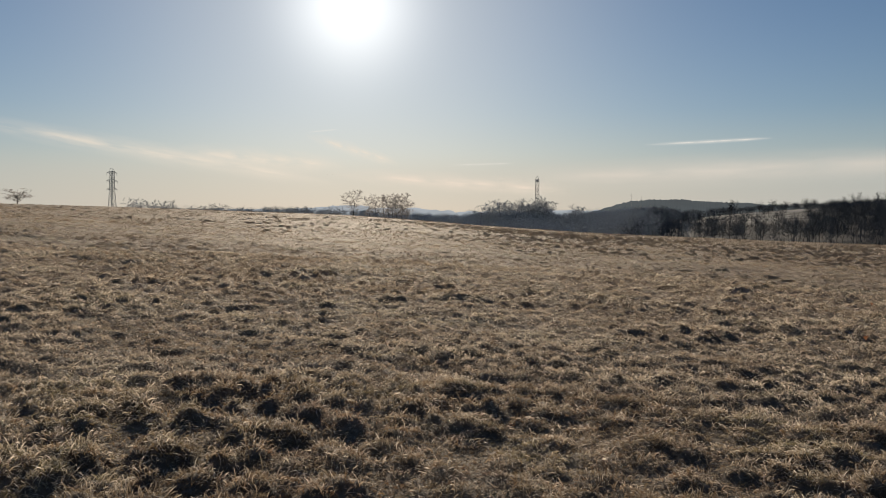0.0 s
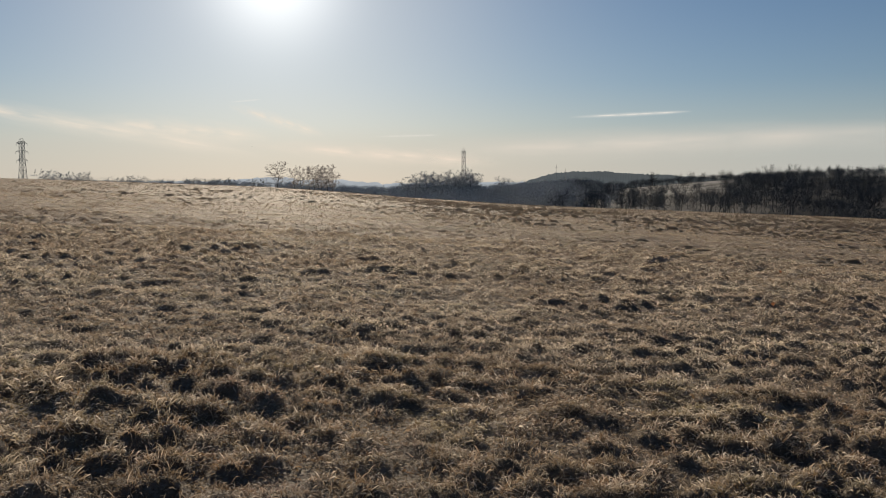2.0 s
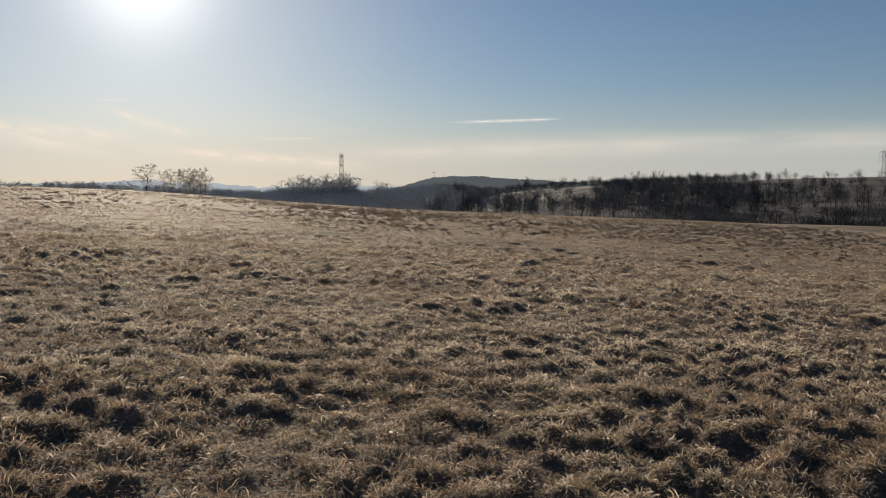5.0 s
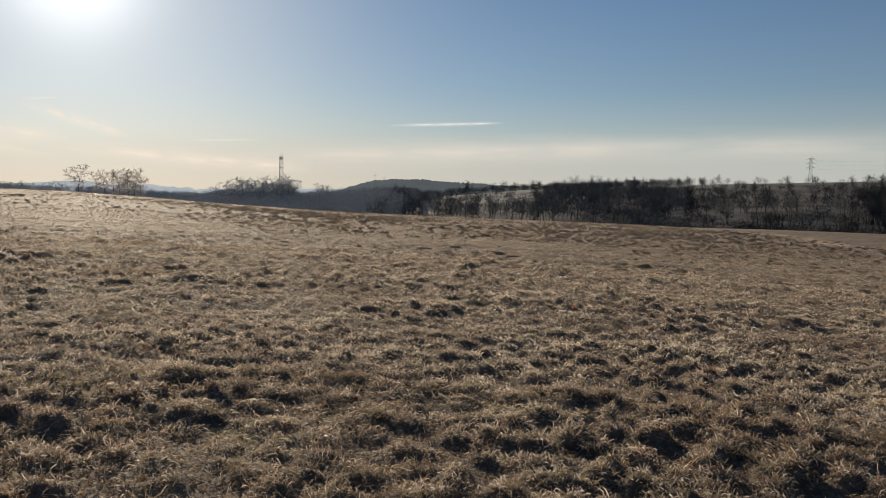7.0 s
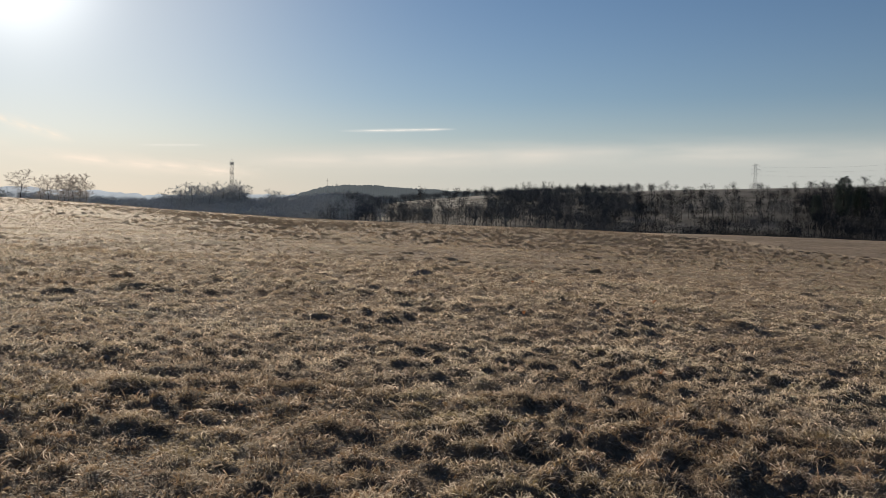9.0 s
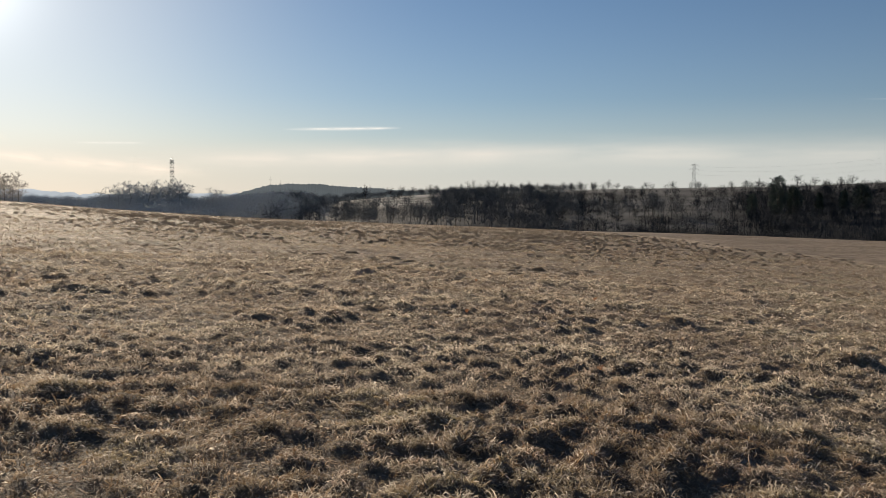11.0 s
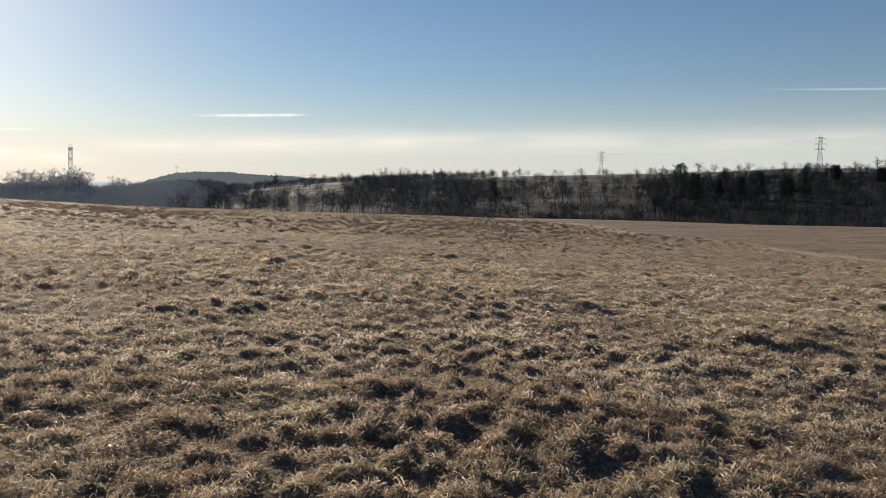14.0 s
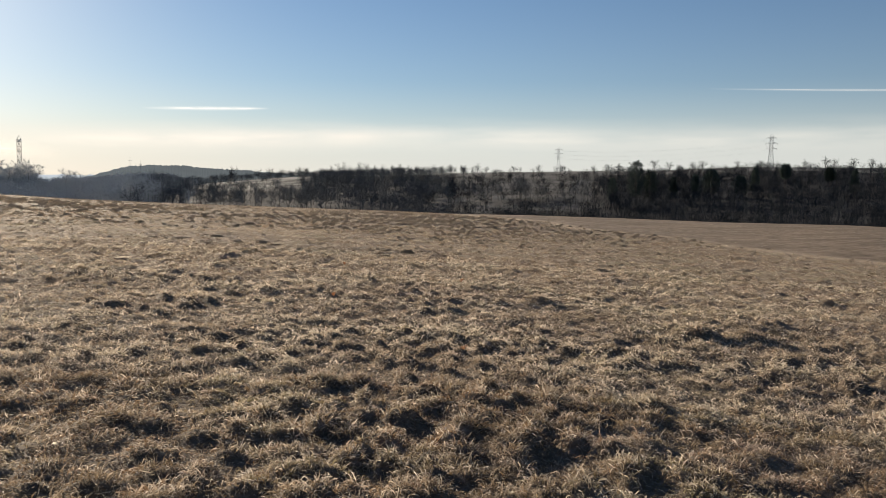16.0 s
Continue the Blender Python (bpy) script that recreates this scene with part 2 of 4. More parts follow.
def needle_material():
    m, nt, out = material("evergreen_needles")
    geo = nt.nodes.new("ShaderNodeNewGeometry")
    n = noise_node(nt, geo.outputs["Position"], 1.2, 4.0)
    col = ramp(nt, n, [(0.3, (0.036, 0.046, 0.038)), (0.7, (0.066, 0.08, 0.066))])
    s = principled(nt, col, 0.9, 0.05)
    nt.links.new(s.outputs[0], out.inputs["Surface"])
    return m


def steel_material():
    m, nt, out = material("galvanised_steel")
    geo = nt.nodes.new("ShaderNodeNewGeometry")
    n = noise_node(nt, geo.outputs["Position"], 0.8, 3.0)
    col = ramp(nt, n, [(0.3, (0.2, 0.2, 0.2)), (0.7, (0.3, 0.3, 0.3))])
    s = principled(nt, col, 0.55, 0.4, 0.5)
    nt.links.new(s.outputs[0], out.inputs["Surface"])
    return m


def soil_material():
    m, nt, out = material("dark_loose_soil")
    geo = nt.nodes.new("ShaderNodeNewGeometry")
    n = noise_node(nt, geo.outputs["Position"], 22.0, 6.0, 0.7)
    col = ramp(nt, n, [(0.3, (0.15, 0.11, 0.085)), (0.75, (0.45, 0.37, 0.3))])
    s = principled(nt, col, 0.95, 0.1, 0.0, n, 0.03)
    nt.links.new(s.outputs[0], out.inputs["Surface"])
    return m


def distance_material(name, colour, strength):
    """A far wooded ridge seen through kilometres of lit air: a plain backdrop with that haze painted in as a little
    glow.
    """
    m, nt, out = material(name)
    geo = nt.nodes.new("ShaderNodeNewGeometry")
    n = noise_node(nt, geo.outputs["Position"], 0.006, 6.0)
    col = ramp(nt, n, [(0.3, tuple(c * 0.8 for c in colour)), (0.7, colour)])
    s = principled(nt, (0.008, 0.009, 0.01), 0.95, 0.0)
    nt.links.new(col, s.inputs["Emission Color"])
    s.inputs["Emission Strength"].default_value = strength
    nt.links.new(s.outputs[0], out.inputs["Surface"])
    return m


GRASS, GROUND, SOIL, STEEL, NEEDLES = grass_material("frosted_winter_grass", 0.5), ground_material(), soil_material(), steel_material(), needle_material()
# opaque copy of the grass; its dark tufts stand in for shaded tussock sides
SHADE_TUFT = grass_material("opaque_shade_tussock", 0.0, gloss=0.15)
SHORT = grass_material("short_frosted_pasture", 0.5, (0.85, 0.735, 0.58), 0.4, 1.0, 0.62)
HUMMOCK = hummock_material()
BARK = bark_material("grey_brown_bark", (0.035, 0.031, 0.028), (0.1, 0.088, 0.078))
# brow and copse twigs, lightened so that haze shows in their colour
HAZE_TAN = bark_material("haze_tan_twigs", (0.27, 0.25, 0.235), (0.36, 0.335, 0.315), 0.8, 0.5)
# mid-grey twigs, raised from near black by haze put into the colour
HAZE_MID = bark_material("haze_mid_twigs", (0.085, 0.09, 0.094), (0.115, 0.12, 0.124), 0.6, 0.0)
# darkened to hold the slope wood down under side light, blued for haze
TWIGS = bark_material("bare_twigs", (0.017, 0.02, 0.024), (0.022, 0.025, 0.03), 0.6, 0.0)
# same twigs lightened: the hillside's light level and haze are in the colour
LIFTED_TWIGS = bark_material("lifted_hillside_twigs", (0.055, 0.061, 0.068), (0.068, 0.074, 0.081), 0.6, 0.0)
# palest twigs: the valley's haze is painted into this colour
HAZE_PALE = bark_material("haze_pale_twigs", (0.32, 0.335, 0.345), (0.37, 0.385, 0.395), 0.6, 0.0)


# ------------------------------------------------------------------ lie of the land
def lattice(ix, iy, seed):
    v = np.sin(ix * 127.1 + iy * 311.7 + seed * 74.7) * 43758.5453
    return v - np.floor(v)


def value_noise(x, y, seed=0):
    """Smooth noise from 0 to 1 on a grid of unit cells."""
    ix, iy = np.floor(x), np.floor(y)
    fx, fy = x - ix, y - iy
    fx, fy = fx * fx * (3 - 2 * fx), fy * fy * (3 - 2 * fy)
    a, b = lattice(ix, iy, seed), lattice(ix + 1, iy, seed)
    c, d = lattice(ix, iy + 1, seed), lattice(ix + 1, iy + 1, seed)
    return (a + (b - a) * fx) * (1 - fy) + (c + (d - c) * fx) * fy


def step(a, b, v):
    t = np.clip((v - a) / (b - a), 0, 1)
    return t * t * (3 - 2 * t)


def band(v, a, b, soft):
    return step(a - soft, a + soft, v) * (1 - step(b - soft, b + soft, v))


# by azimuth: rise of the field's brow, depth of the valley behind it, slope up to the far ridge
BROW_AZ = (-180, -60, -28, -18, -7, -2, 2, 10, 15, 22, 29, 34, 40, 46, 52, 60, 75, 120, 180)
BROW_UP = (-1.0, -1.0, -.77, -.32, .08, -.1, -.42, -.66, -.55, -.28, .1, .32, .85, 1.2, 1.45, 2.1, 2.4, 0, -1)
DIP_AZ = (-180, -40, -8, 4, 13, 18, 27, 32, 80, 180)
DIP_Z = (-4, -4, -7, -16, -20, -12.5, -13.5, -25, -25, -4)
RIDGE_AZ = (-180, -40, -10, 5, 10, 13, 16.3, 20, 23.5, 28, 31, 36, 42, 47.5, 53.7, 60, 75, 180)
RIDGE_EL = (-.2, -.2, -.25, -.8, -.7, -.55, -.39, -.01, .28, .42, .6, .75, .9, 1.0, 1.3, 1.27, 1.2, -.3)
BROW_R, DALE_R, RIDGE_R = 130.0, 330.0, 1000.0


def land(x, y, fine=True):
    x, y = np.asarray(x, float), np.asarray(y, float)
    r, az = np.hypot(x, y), np.degrees(np.arctan2(x, y))
    z = -0.0527 * np.minimum(np.abs(x), 400) * np.sign(x) + 0.0023 * y
    z += np.interp(az, BROW_AZ, BROW_UP) * step(45, 128, r)
    z -= 0.38 * np.exp(-((r - 44) / 15) ** 2) * step(-35, -5, az) * (1 - step(70, 110, az))
    dip, ridge = np.interp(az, DIP_AZ, DIP_Z), 1.55 + RIDGE_R * np.tan(np.radians(np.interp(az, RIDGE_AZ, RIDGE_EL)))
    slope = dip + (ridge - dip) * np.clip((r - DALE_R) / (RIDGE_R - DALE_R), 0, 1)
    slope = slope - np.clip(r - RIDGE_R - 20, 0, 1500) * 0.022
    slope += (value_noise(x / 90, y / 90, 5) - 0.5) * 3.0 * band(r, 380, 900, 60)
    w = step(BROW_R, DALE_R, r)
    z = z * (1 - w) + slope * w
    if fine:
        k = 1 - step(60, 150, r)
        z += k * ((value_noise(x / 2.7, y / 2.7, 1) - 0.5) * 0.09 + (value_noise(x / 0.75, y / 0.75, 2) - 0.5) * 0.045)
        z += 0.78 * (1 + 0.4 * step(10, 20, r)) * tussocks(x, y)[0] * (1 - 0.9 * mown(x, y)) * (1 - step(120, 170, r))
    return z


# stout old tussocks that stand out of the sward: x, y, radius, height
STOUT = [(9.23, 7.17, 0.42, 0.2), (9.75, 6.75, 0.34, 0.17), (9.35, 10.6, 0.34, 0.16), (-0.53, 8.28, 0.26, 0.14), (-0.95, 7.85, 0.3, 0.15), (-0.57, 6.65, 0.28, 0.14),
         (1.07, 8.8, 0.25, 0.12), (7.4, 5.5, 0.25, 0.12), (1.53, 6.77, 0.22, 0.12), (14.2, 21.2, 0.36, 0.17), (-1.6, 9.0, 0.3, 0.14), (0.4, 8.0, 0.24, 0.12)]


def tussocks(x, y):
    """Domes of old grass on two jittered grids: height above the soil, way out from the dome's top, distance from it over its radius, its tone."""
    best = np.zeros_like(x)
    ragged = 0.5 + 0.6 * value_noise(x / 0.07, y / 0.07, 77) + 0.55 * value_noise(x / 0.19, y / 0.19, 78)
    ox, oy, rho, tone = np.zeros_like(x), np.zeros_like(x), np.full_like(x, 2.0), np.zeros_like(x)
    for cell, chance, r0, r1, h0, h1, seed in ((0.25, 0.88, 0.09, 0.2, 0.035, 0.105, 31), (0.9, 0.2, 0.18, 0.3, 0.05, 0.1, 61)):
        gx, gy = np.floor(x / cell), np.floor(y / cell)
        for i in (-1, 0, 1):
            for j in (-1, 0, 1):
                cx, cy = gx + i, gy + j
                p = lattice(cx, cy, seed)
                mx, my = (cx + lattice(cx, cy, seed + 1)) * cell, (cy + lattice(cx, cy, seed + 2)) * cell
                q = lattice(cx, cy, seed + 3)
                big = 0.65 + 0.7 * step(0.2, 0.8, value_noise(mx / 1.6, my / 1.6, 12))
                rad, top = r0 + (r1 - r0) * q, (h0 + (h1 - h0) * lattice(cx, cy, seed + 4)) * big
                dx, dy = (x - mx) / 1.15, y - my
                d = np.hypot(dx, dy) / rad * ragged
                h = np.where((d < 1) & (p < chance), top * np.maximum(1 - d * d, 0) ** 1.4, 0)
                win = h > best
                best = np.where(win, h, best)
                ox, oy, rho, tone = np.where(win, dx, ox), np.where(win, dy, oy), np.where(win, d, rho), np.where(win, lattice(cx, cy, seed + 5), tone)
    for mx, my, rad, top in STOUT:
        dx, dy = (x - mx) / 1.15, y - my
        d = np.hypot(dx, dy) / rad * ragged
        h = np.where(d < 1, (1.0 if top > 0.155 else 0.5) * top * (1 - d * d), 0)
        win = h > best
        best = np.where(win, h, best)
        ox, oy, rho, tone = np.where(win, dx, ox), np.where(win, dy, oy), np.where(win, d, rho), np.where(win, 0.4, tone)
    return best, ox, oy, rho, tone


def mown(x, y):
    """1 in the smooth, shorter field beyond the fold, 0 in the rough tussocks."""
    edge = 44 + 0.25 * np.maximum(y - 45, 0) + 0.1 * y
    return step(-2.5, 3.5, x - edge + (value_noise(x / 6, y / 6, 9) - 0.5) * 4)


def wood(x, y):
    """How densely the far land is wooded, 0 to 1."""
    r, az = np.hypot(x, y), np.degrees(np.arctan2(x, y))
    az = az + (value_noise(x / 35, y / 35, 41) - 0.5) * 2.0 + (value_noise(x / 90, y / 90, 43) - 0.5) * 3.0
    r = r + (value_noise(x / 40, y / 40, 42) - 0.5) * 70
    d = band(az, -21, -4, 1.5) * band(r, 860, 1010, 15)
    d = np.maximum(d, band(az, -4, 16.5, 0.8) * band(r, 420, 1010, 20))
    d = np.maximum(d, band(az, 15.5, 18, 0.8) * band(r, 380, 660, 25) * 0.6)
    d = np.maximum(d, band(az, 17, 26, 0.8) * band(r, 390, 600, 12) * 0.3)
    d = np.maximum(d, band(az, 16, 34, 0.8) * band(r, 1040, 1150, 15))
    d = np.maximum(d, band(az, 25.2, 33.5, 0.8) * band(r, 400, 930, 20))
    d = np.maximum(d, band(az, 33, 46, 0.8) * band(r, 340, 510, 15))
    d = np.maximum(d, band(az, 33, 46, 0.8) * band(r, 620, 645, 6) * 0.8)
    d = np.maximum(d, band(az, 33, 46, 0.8) * band(r, 520, 930, 20) * 0.2)
    d = np.maximum(d, band(az, 45, 72, 0.8) * band(r, 340, 640, 20))
    d = np.maximum(d, band(az, 45, 72, 0.8) * band(r, 600, 880, 30) * 0.9)
    return d


def part(name, verts, faces, mat, parent=None, label=""):
    me = bpy.data.meshes.new(name)
    me.from_pydata(verts, [], faces)
    me.materials.append(mat)
    ob = new(name, me)
    if parent is not None:
        ob.parent = parent
    if label:
        ob["label"] = label
    return ob


def build_ground():
    az = np.concatenate([np.linspace(-36, 71, 310), np.linspace(74, 320, 50)[1:-1]])
    rr = np.concatenate([np.geomspace(0.5, 2.2, 10), np.geomspace(2.2, 8, 95)[1:], np.geomspace(8, 45, 215)[1:], np.geomspace(45, 150, 70)[1:], np.geomspace(150, 1200, 60)[1:], np.geomspace(1200, 4600, 12)[1:]])
    a, r = np.meshgrid(np.radians(az), rr)
    x, y = r * np.sin(a), r * np.cos(a)
    low = land(x, y, False)
    inside = band(np.degrees(a), -37, 72, 1.5) * (1 - step(36, 60, r))
    z = low + (land(x, y) - low) * inside - 0.02 * (1 - inside)
    n, k = len(az), len(rr)
    co = np.stack([x, y, z], -1).reshape(-1, 3)
    co = np.vstack([co, [[0, 0, float(land(0, 0))]]])
    i, j = np.meshgrid(np.arange(k - 1), np.arange(n), indexing="ij")
    j2 = (j + 1) % n
    quads = np.stack([i * n + j, (i + 1) * n + j, (i + 1) * n + j2, i * n + j2], -1).reshape(-1, 4)
    hub = [(len(co) - 1, q, (q + 1) % n) for q in range(n)]
    me = bpy.data.meshes.new("ground")
    me.from_pydata(co.tolist(), [], quads[:, ::-1].tolist() + [h[::-1] for h in hub])
    me.materials.append(GROUND)
    me.polygons.foreach_set("use_smooth", np.ones(len(me.polygons), bool))
    X, Y = co[:, 0], co[:, 1]
    R = np.hypot(X, Y)
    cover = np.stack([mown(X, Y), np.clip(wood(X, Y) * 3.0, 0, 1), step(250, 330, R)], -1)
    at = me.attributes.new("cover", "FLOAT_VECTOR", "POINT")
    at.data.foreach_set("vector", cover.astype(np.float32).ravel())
    at = me.attributes.new("thatch", "FLOAT", "POINT")
    at.data.foreach_set("value", (0.12 + 0.75 * step(8, 20, R)).astype(np.float32))
    me.update()
    tagged(new("ground", me), "frosted rolling winter pasture falling to a wooded valley", "ground", kind="structure")


build_ground()


# ------------------------------------------------------------------ grass
def blades(name, x, y, z, length, width, ang, lean, shade, label, category="grass", bent=2, kind="stuff", mat=None, frost=1.0):
    """One mesh of arching blades. bent: 2 curls over in three pieces, 1 a pointed foot and a knee, 0 a straight spike. lean: 0 upright, 1 lying over with the tip drooping."""
    n = len(x)
    rng = np.random.default_rng(n)
    face = ang + np.pi / 2 + rng.normal(0, 0.5, n)
    sx, sy = np.cos(face) * width / 2, np.sin(face) * width / 2
    out = length * np.clip(0.25 + 0.6 * lean, 0, 0.95)
    mid = length * np.clip(0.52 - 0.22 * lean + rng.normal(0, 0.07, n), 0.08, 0.8)
    up = length * np.clip(0.85 - 0.8 * lean + rng.normal(0, 0.15, n), -0.1, 1)
    curl = rng.normal(0, 1.1 if bent == 2 else 0.9, n)
    b = np.stack([x, y, z], -1)
    s = np.stack([sx, sy, rng.normal(0, 0.35, n) * width], -1)
    m = b + np.stack([np.cos(ang) * out * 0.45, np.sin(ang) * out * 0.45, mid], -1)
    tip = m + np.stack([np.cos(ang + curl) * out * 0.55, np.sin(ang + curl) * out * 0.55, up - mid], -1)
    if bent == 2:
        v = np.array([0, 0.32, 0.68, 1.0])
        line, at = [b], b.copy()
        for t0, t1 in zip(v, v[1:]):
            way = ang - curl * 0.5 + curl * 1.7 * (t0 + t1) / 2
            at = at + np.stack([np.cos(way) * out * (t1 - t0), np.sin(way) * out * (t1 - t0), 0 * way], -1)
            p = at.copy()
            p[:, 2] = z + (4 * mid - up) * t1 + (2 * up - 4 * mid) * t1 * t1
            line.append(p)
        co = np.stack([line[0], line[1] - s, line[1] + s, line[2] - s * 0.8, line[2] + s * 0.8, line[3]], 1)
        tri = np.array([[0, 1, 2], [1, 3, 4], [1, 4, 2], [3, 5, 4]])
        v = v[[0, 1, 1, 2, 2, 3]]
    elif bent == 0:
        co = np.stack([b - s, b + s, tip], 1)
        tri = np.array([[0, 1, 2]])
        v = np.array([0, 0, 1.0])
    else:
        co = np.stack([b, m - s, m + s, tip], 1)
        tri = np.array([[0, 1, 2], [1, 3, 2]])
        v = np.array([0, 0.55, 0.55, 1.0])
    per = co.shape[1]
    idx = (np.arange(n)[:, None, None] * per + tri[None]).reshape(-1).astype(np.int32)
    me = bpy.data.meshes.new(name)
    me.vertices.add(n * per)
    me.vertices.foreach_set("co", co.astype(np.float32).ravel())
    me.loops.add(len(idx))
    me.loops.foreach_set("vertex_index", idx)
    me.polygons.add(len(idx) // 3)
    me.polygons.foreach_set("loop_start", np.arange(0, len(idx), 3, dtype=np.int32))
    uv = me.uv_layers.new(name="blade")
    u = np.repeat(shade, per)
    vv = (v[None] * np.broadcast_to(frost, n)[:, None]).ravel()
    uv.data.foreach_set("uv", np.stack([u[idx], vv[idx]], -1).astype(np.float32).ravel())
    me.materials.append(mat or GRASS)
    me.update()
    me.validate()
    return tagged(new(name, me), label, category, kind=kind)


AZ0, AZ1 = radians(-33), radians(68)


def scatter(rng, n, r0, r1, power, a0=AZ0, a1=AZ1):
    """n places in the field's sector, with density falling as r to the minus power."""
    q = rng.random(n)
    p = 2.0 - power
    r = (r0 ** p + q * (r1 ** p - r0 ** p)) ** (1 / p) if abs(p) > 1e-6 else r0 * (r1 / r0) ** q
    a = rng.uniform(a0, a1, n)
    return r * np.sin(a), r * np.cos(a), r


def sward(rng, name, label, n, r0, r1, power, bent, width, stretch=1.0, gaps=0.5, flop=0.68, a0=AZ0, a1=AZ1, frost=1.0, mat=None, thin=0.5):
    """Grass over the domes and, shorter and flatter, in the gaps between them."""
    x, y, r = scatter(rng, n, r0, r1, power, a0, a1)
    h, ox, oy, rho, tone = tussocks(x, y)
    flat = mown(x, y)
    keep = rng.random(n) > thin * flat
    keep &= (rho < 1) | (rng.random(n) < gaps)
    x, y, r, h, ox, oy, rho, tone, flat = (v[keep] for v in (x, y, r, h, ox, oy, rho, tone, flat))
    n = len(x)
    on = rho < 1
    wild = rng.uniform(0, 2 * np.pi, n)
    ang = np.where(on, np.arctan2(oy, ox) + rng.normal(0, 1.5, n), wild)
    # blades stand in small tufts that share their lean, length and frost
    cell = np.select([r < 6, r < 9, r < 13, r < 19, r < 30], [0.05, 0.065, 0.09, 0.13, 0.18], 0.3)
    jx, jy = x + cell * (value_noise(x / cell / 0.6, y / cell / 0.6, 81) - 0.5), y + cell * (value_noise(x / cell / 0.6, y / cell / 0.6, 82) - 0.5)
    gx, gy = np.floor(jx / cell), np.floor(jy / cell)
    tuft = lattice(gx, gy, 83)
    ang = np.where(rng.random(n) < 0.55, 6.283 * lattice(gx, gy, 84) + rng.normal(0, 0.5, n), ang)
    clump = step(0.25, 0.75, 0.65 * value_noise(x / 0.2, y / 0.2, 24) + 0.35 * value_noise(x / 0.55, y / 0.55, 23))
    length = np.where(on, 0.05 + 0.4 * h, 0.045) * rng.lognormal(0, 0.35, n) * stretch * (1 - 0.5 * flat) * (0.66 + 0.45 * clump + 0.3 * tuft)
    length = np.minimum(length, 0.13)
    lean = np.clip(np.where(on, flop + 0.32 * rho, flop + 0.22) + rng.normal(0, 0.2, n), 0.25, 1.25)
    shade = np.clip(0.45 * np.where(on, tone, 0.3) + 0.3 * lattice(gx, gy, 85) + 0.25 * rng.random(n), 0, 1)
    # frost thinner low on domes and in gaps: hollow shade put into colour
    frost = frost * np.where(on, 0.45 + 0.4 * np.clip(1.2 - rho, 0, 1) + 0.35 * clump, 0.4 + 0.35 * clump) * (0.3 + 1.15 * tuft)
    z = land(x, y) - 0.008
    return blades(name, x, y, z, length, width(r) * rng.uniform(0.6, 1.5, n), ang, lean, shade, label, bent=bent, frost=frost, mat=mat)


def build_grass():
    rng = np.random.default_rng(7)
    sward(rng, "tussock_grass", "frost-tipped straw-coloured winter grass in low tussocks", 138000, 3.6, 7.2, 0.75, 2, lambda r: 0.002 + 0.00045 * r, 0.95, 0.66, 0.55, frost=0.95)
    sward(rng, "pasture_grass", "frosted tan tussock grass of the middle field", 470000, 6.9, 25.0, 1.5, 1, lambda r: 0.0018 + 0.00045 * r, 1.0, 0.66, 0.55, mat=SHORT, thin=0.9, frost=1.3)
    sward(rng, "upland_grass", "short frosted grass where the field begins to rise", 190000, 22.0, 60.0, 1.6, 0, lambda r: 0.002 + 0.0006 * r, 1.1, 0.6, 0.5, mat=SHORT, thin=0.9, frost=1.3)
    sward(rng, "meadow_grass", "frosted winter grass on the near side of the field", 30000, 0.4, 14.0, 1.0, 1, lambda r: 0.02 + 0.0013 * r, 1.2, 0.6, 0.5, radians(68), radians(327))
    sward(rng, "verge_grass", "frosted winter grass close below the camera", 26000, 0.4, 3.75, 1.0, 1, lambda r: 0.009 + 0.0005 * r, 1.1, 0.6, 0.5)
    sward(rng, "field_grass", "pale frosted grass tufts across the far field", 220000, 40.0, 142.0, 1.4, 0, lambda r: 0.008 + 0.00032 * r, 1.2, 0.6, 0.5, mat=SHORT, thin=0.97)
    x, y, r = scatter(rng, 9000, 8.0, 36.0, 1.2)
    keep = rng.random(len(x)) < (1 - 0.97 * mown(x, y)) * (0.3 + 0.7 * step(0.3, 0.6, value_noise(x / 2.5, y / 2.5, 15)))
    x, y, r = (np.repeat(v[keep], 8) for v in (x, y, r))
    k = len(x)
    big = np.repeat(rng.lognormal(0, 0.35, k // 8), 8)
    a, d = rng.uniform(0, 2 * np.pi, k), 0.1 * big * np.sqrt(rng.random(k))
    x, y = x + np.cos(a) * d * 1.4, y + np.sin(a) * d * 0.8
    # dark end of the straw tones, little frost: shadow mottle put into the colour
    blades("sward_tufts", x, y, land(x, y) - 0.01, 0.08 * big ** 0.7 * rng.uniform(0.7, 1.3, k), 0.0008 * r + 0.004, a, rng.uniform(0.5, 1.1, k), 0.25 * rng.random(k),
           "small matted tufts of old grass, dark brown for tussock shade", bent=0, mat=SHADE_TUFT, frost=0.55)


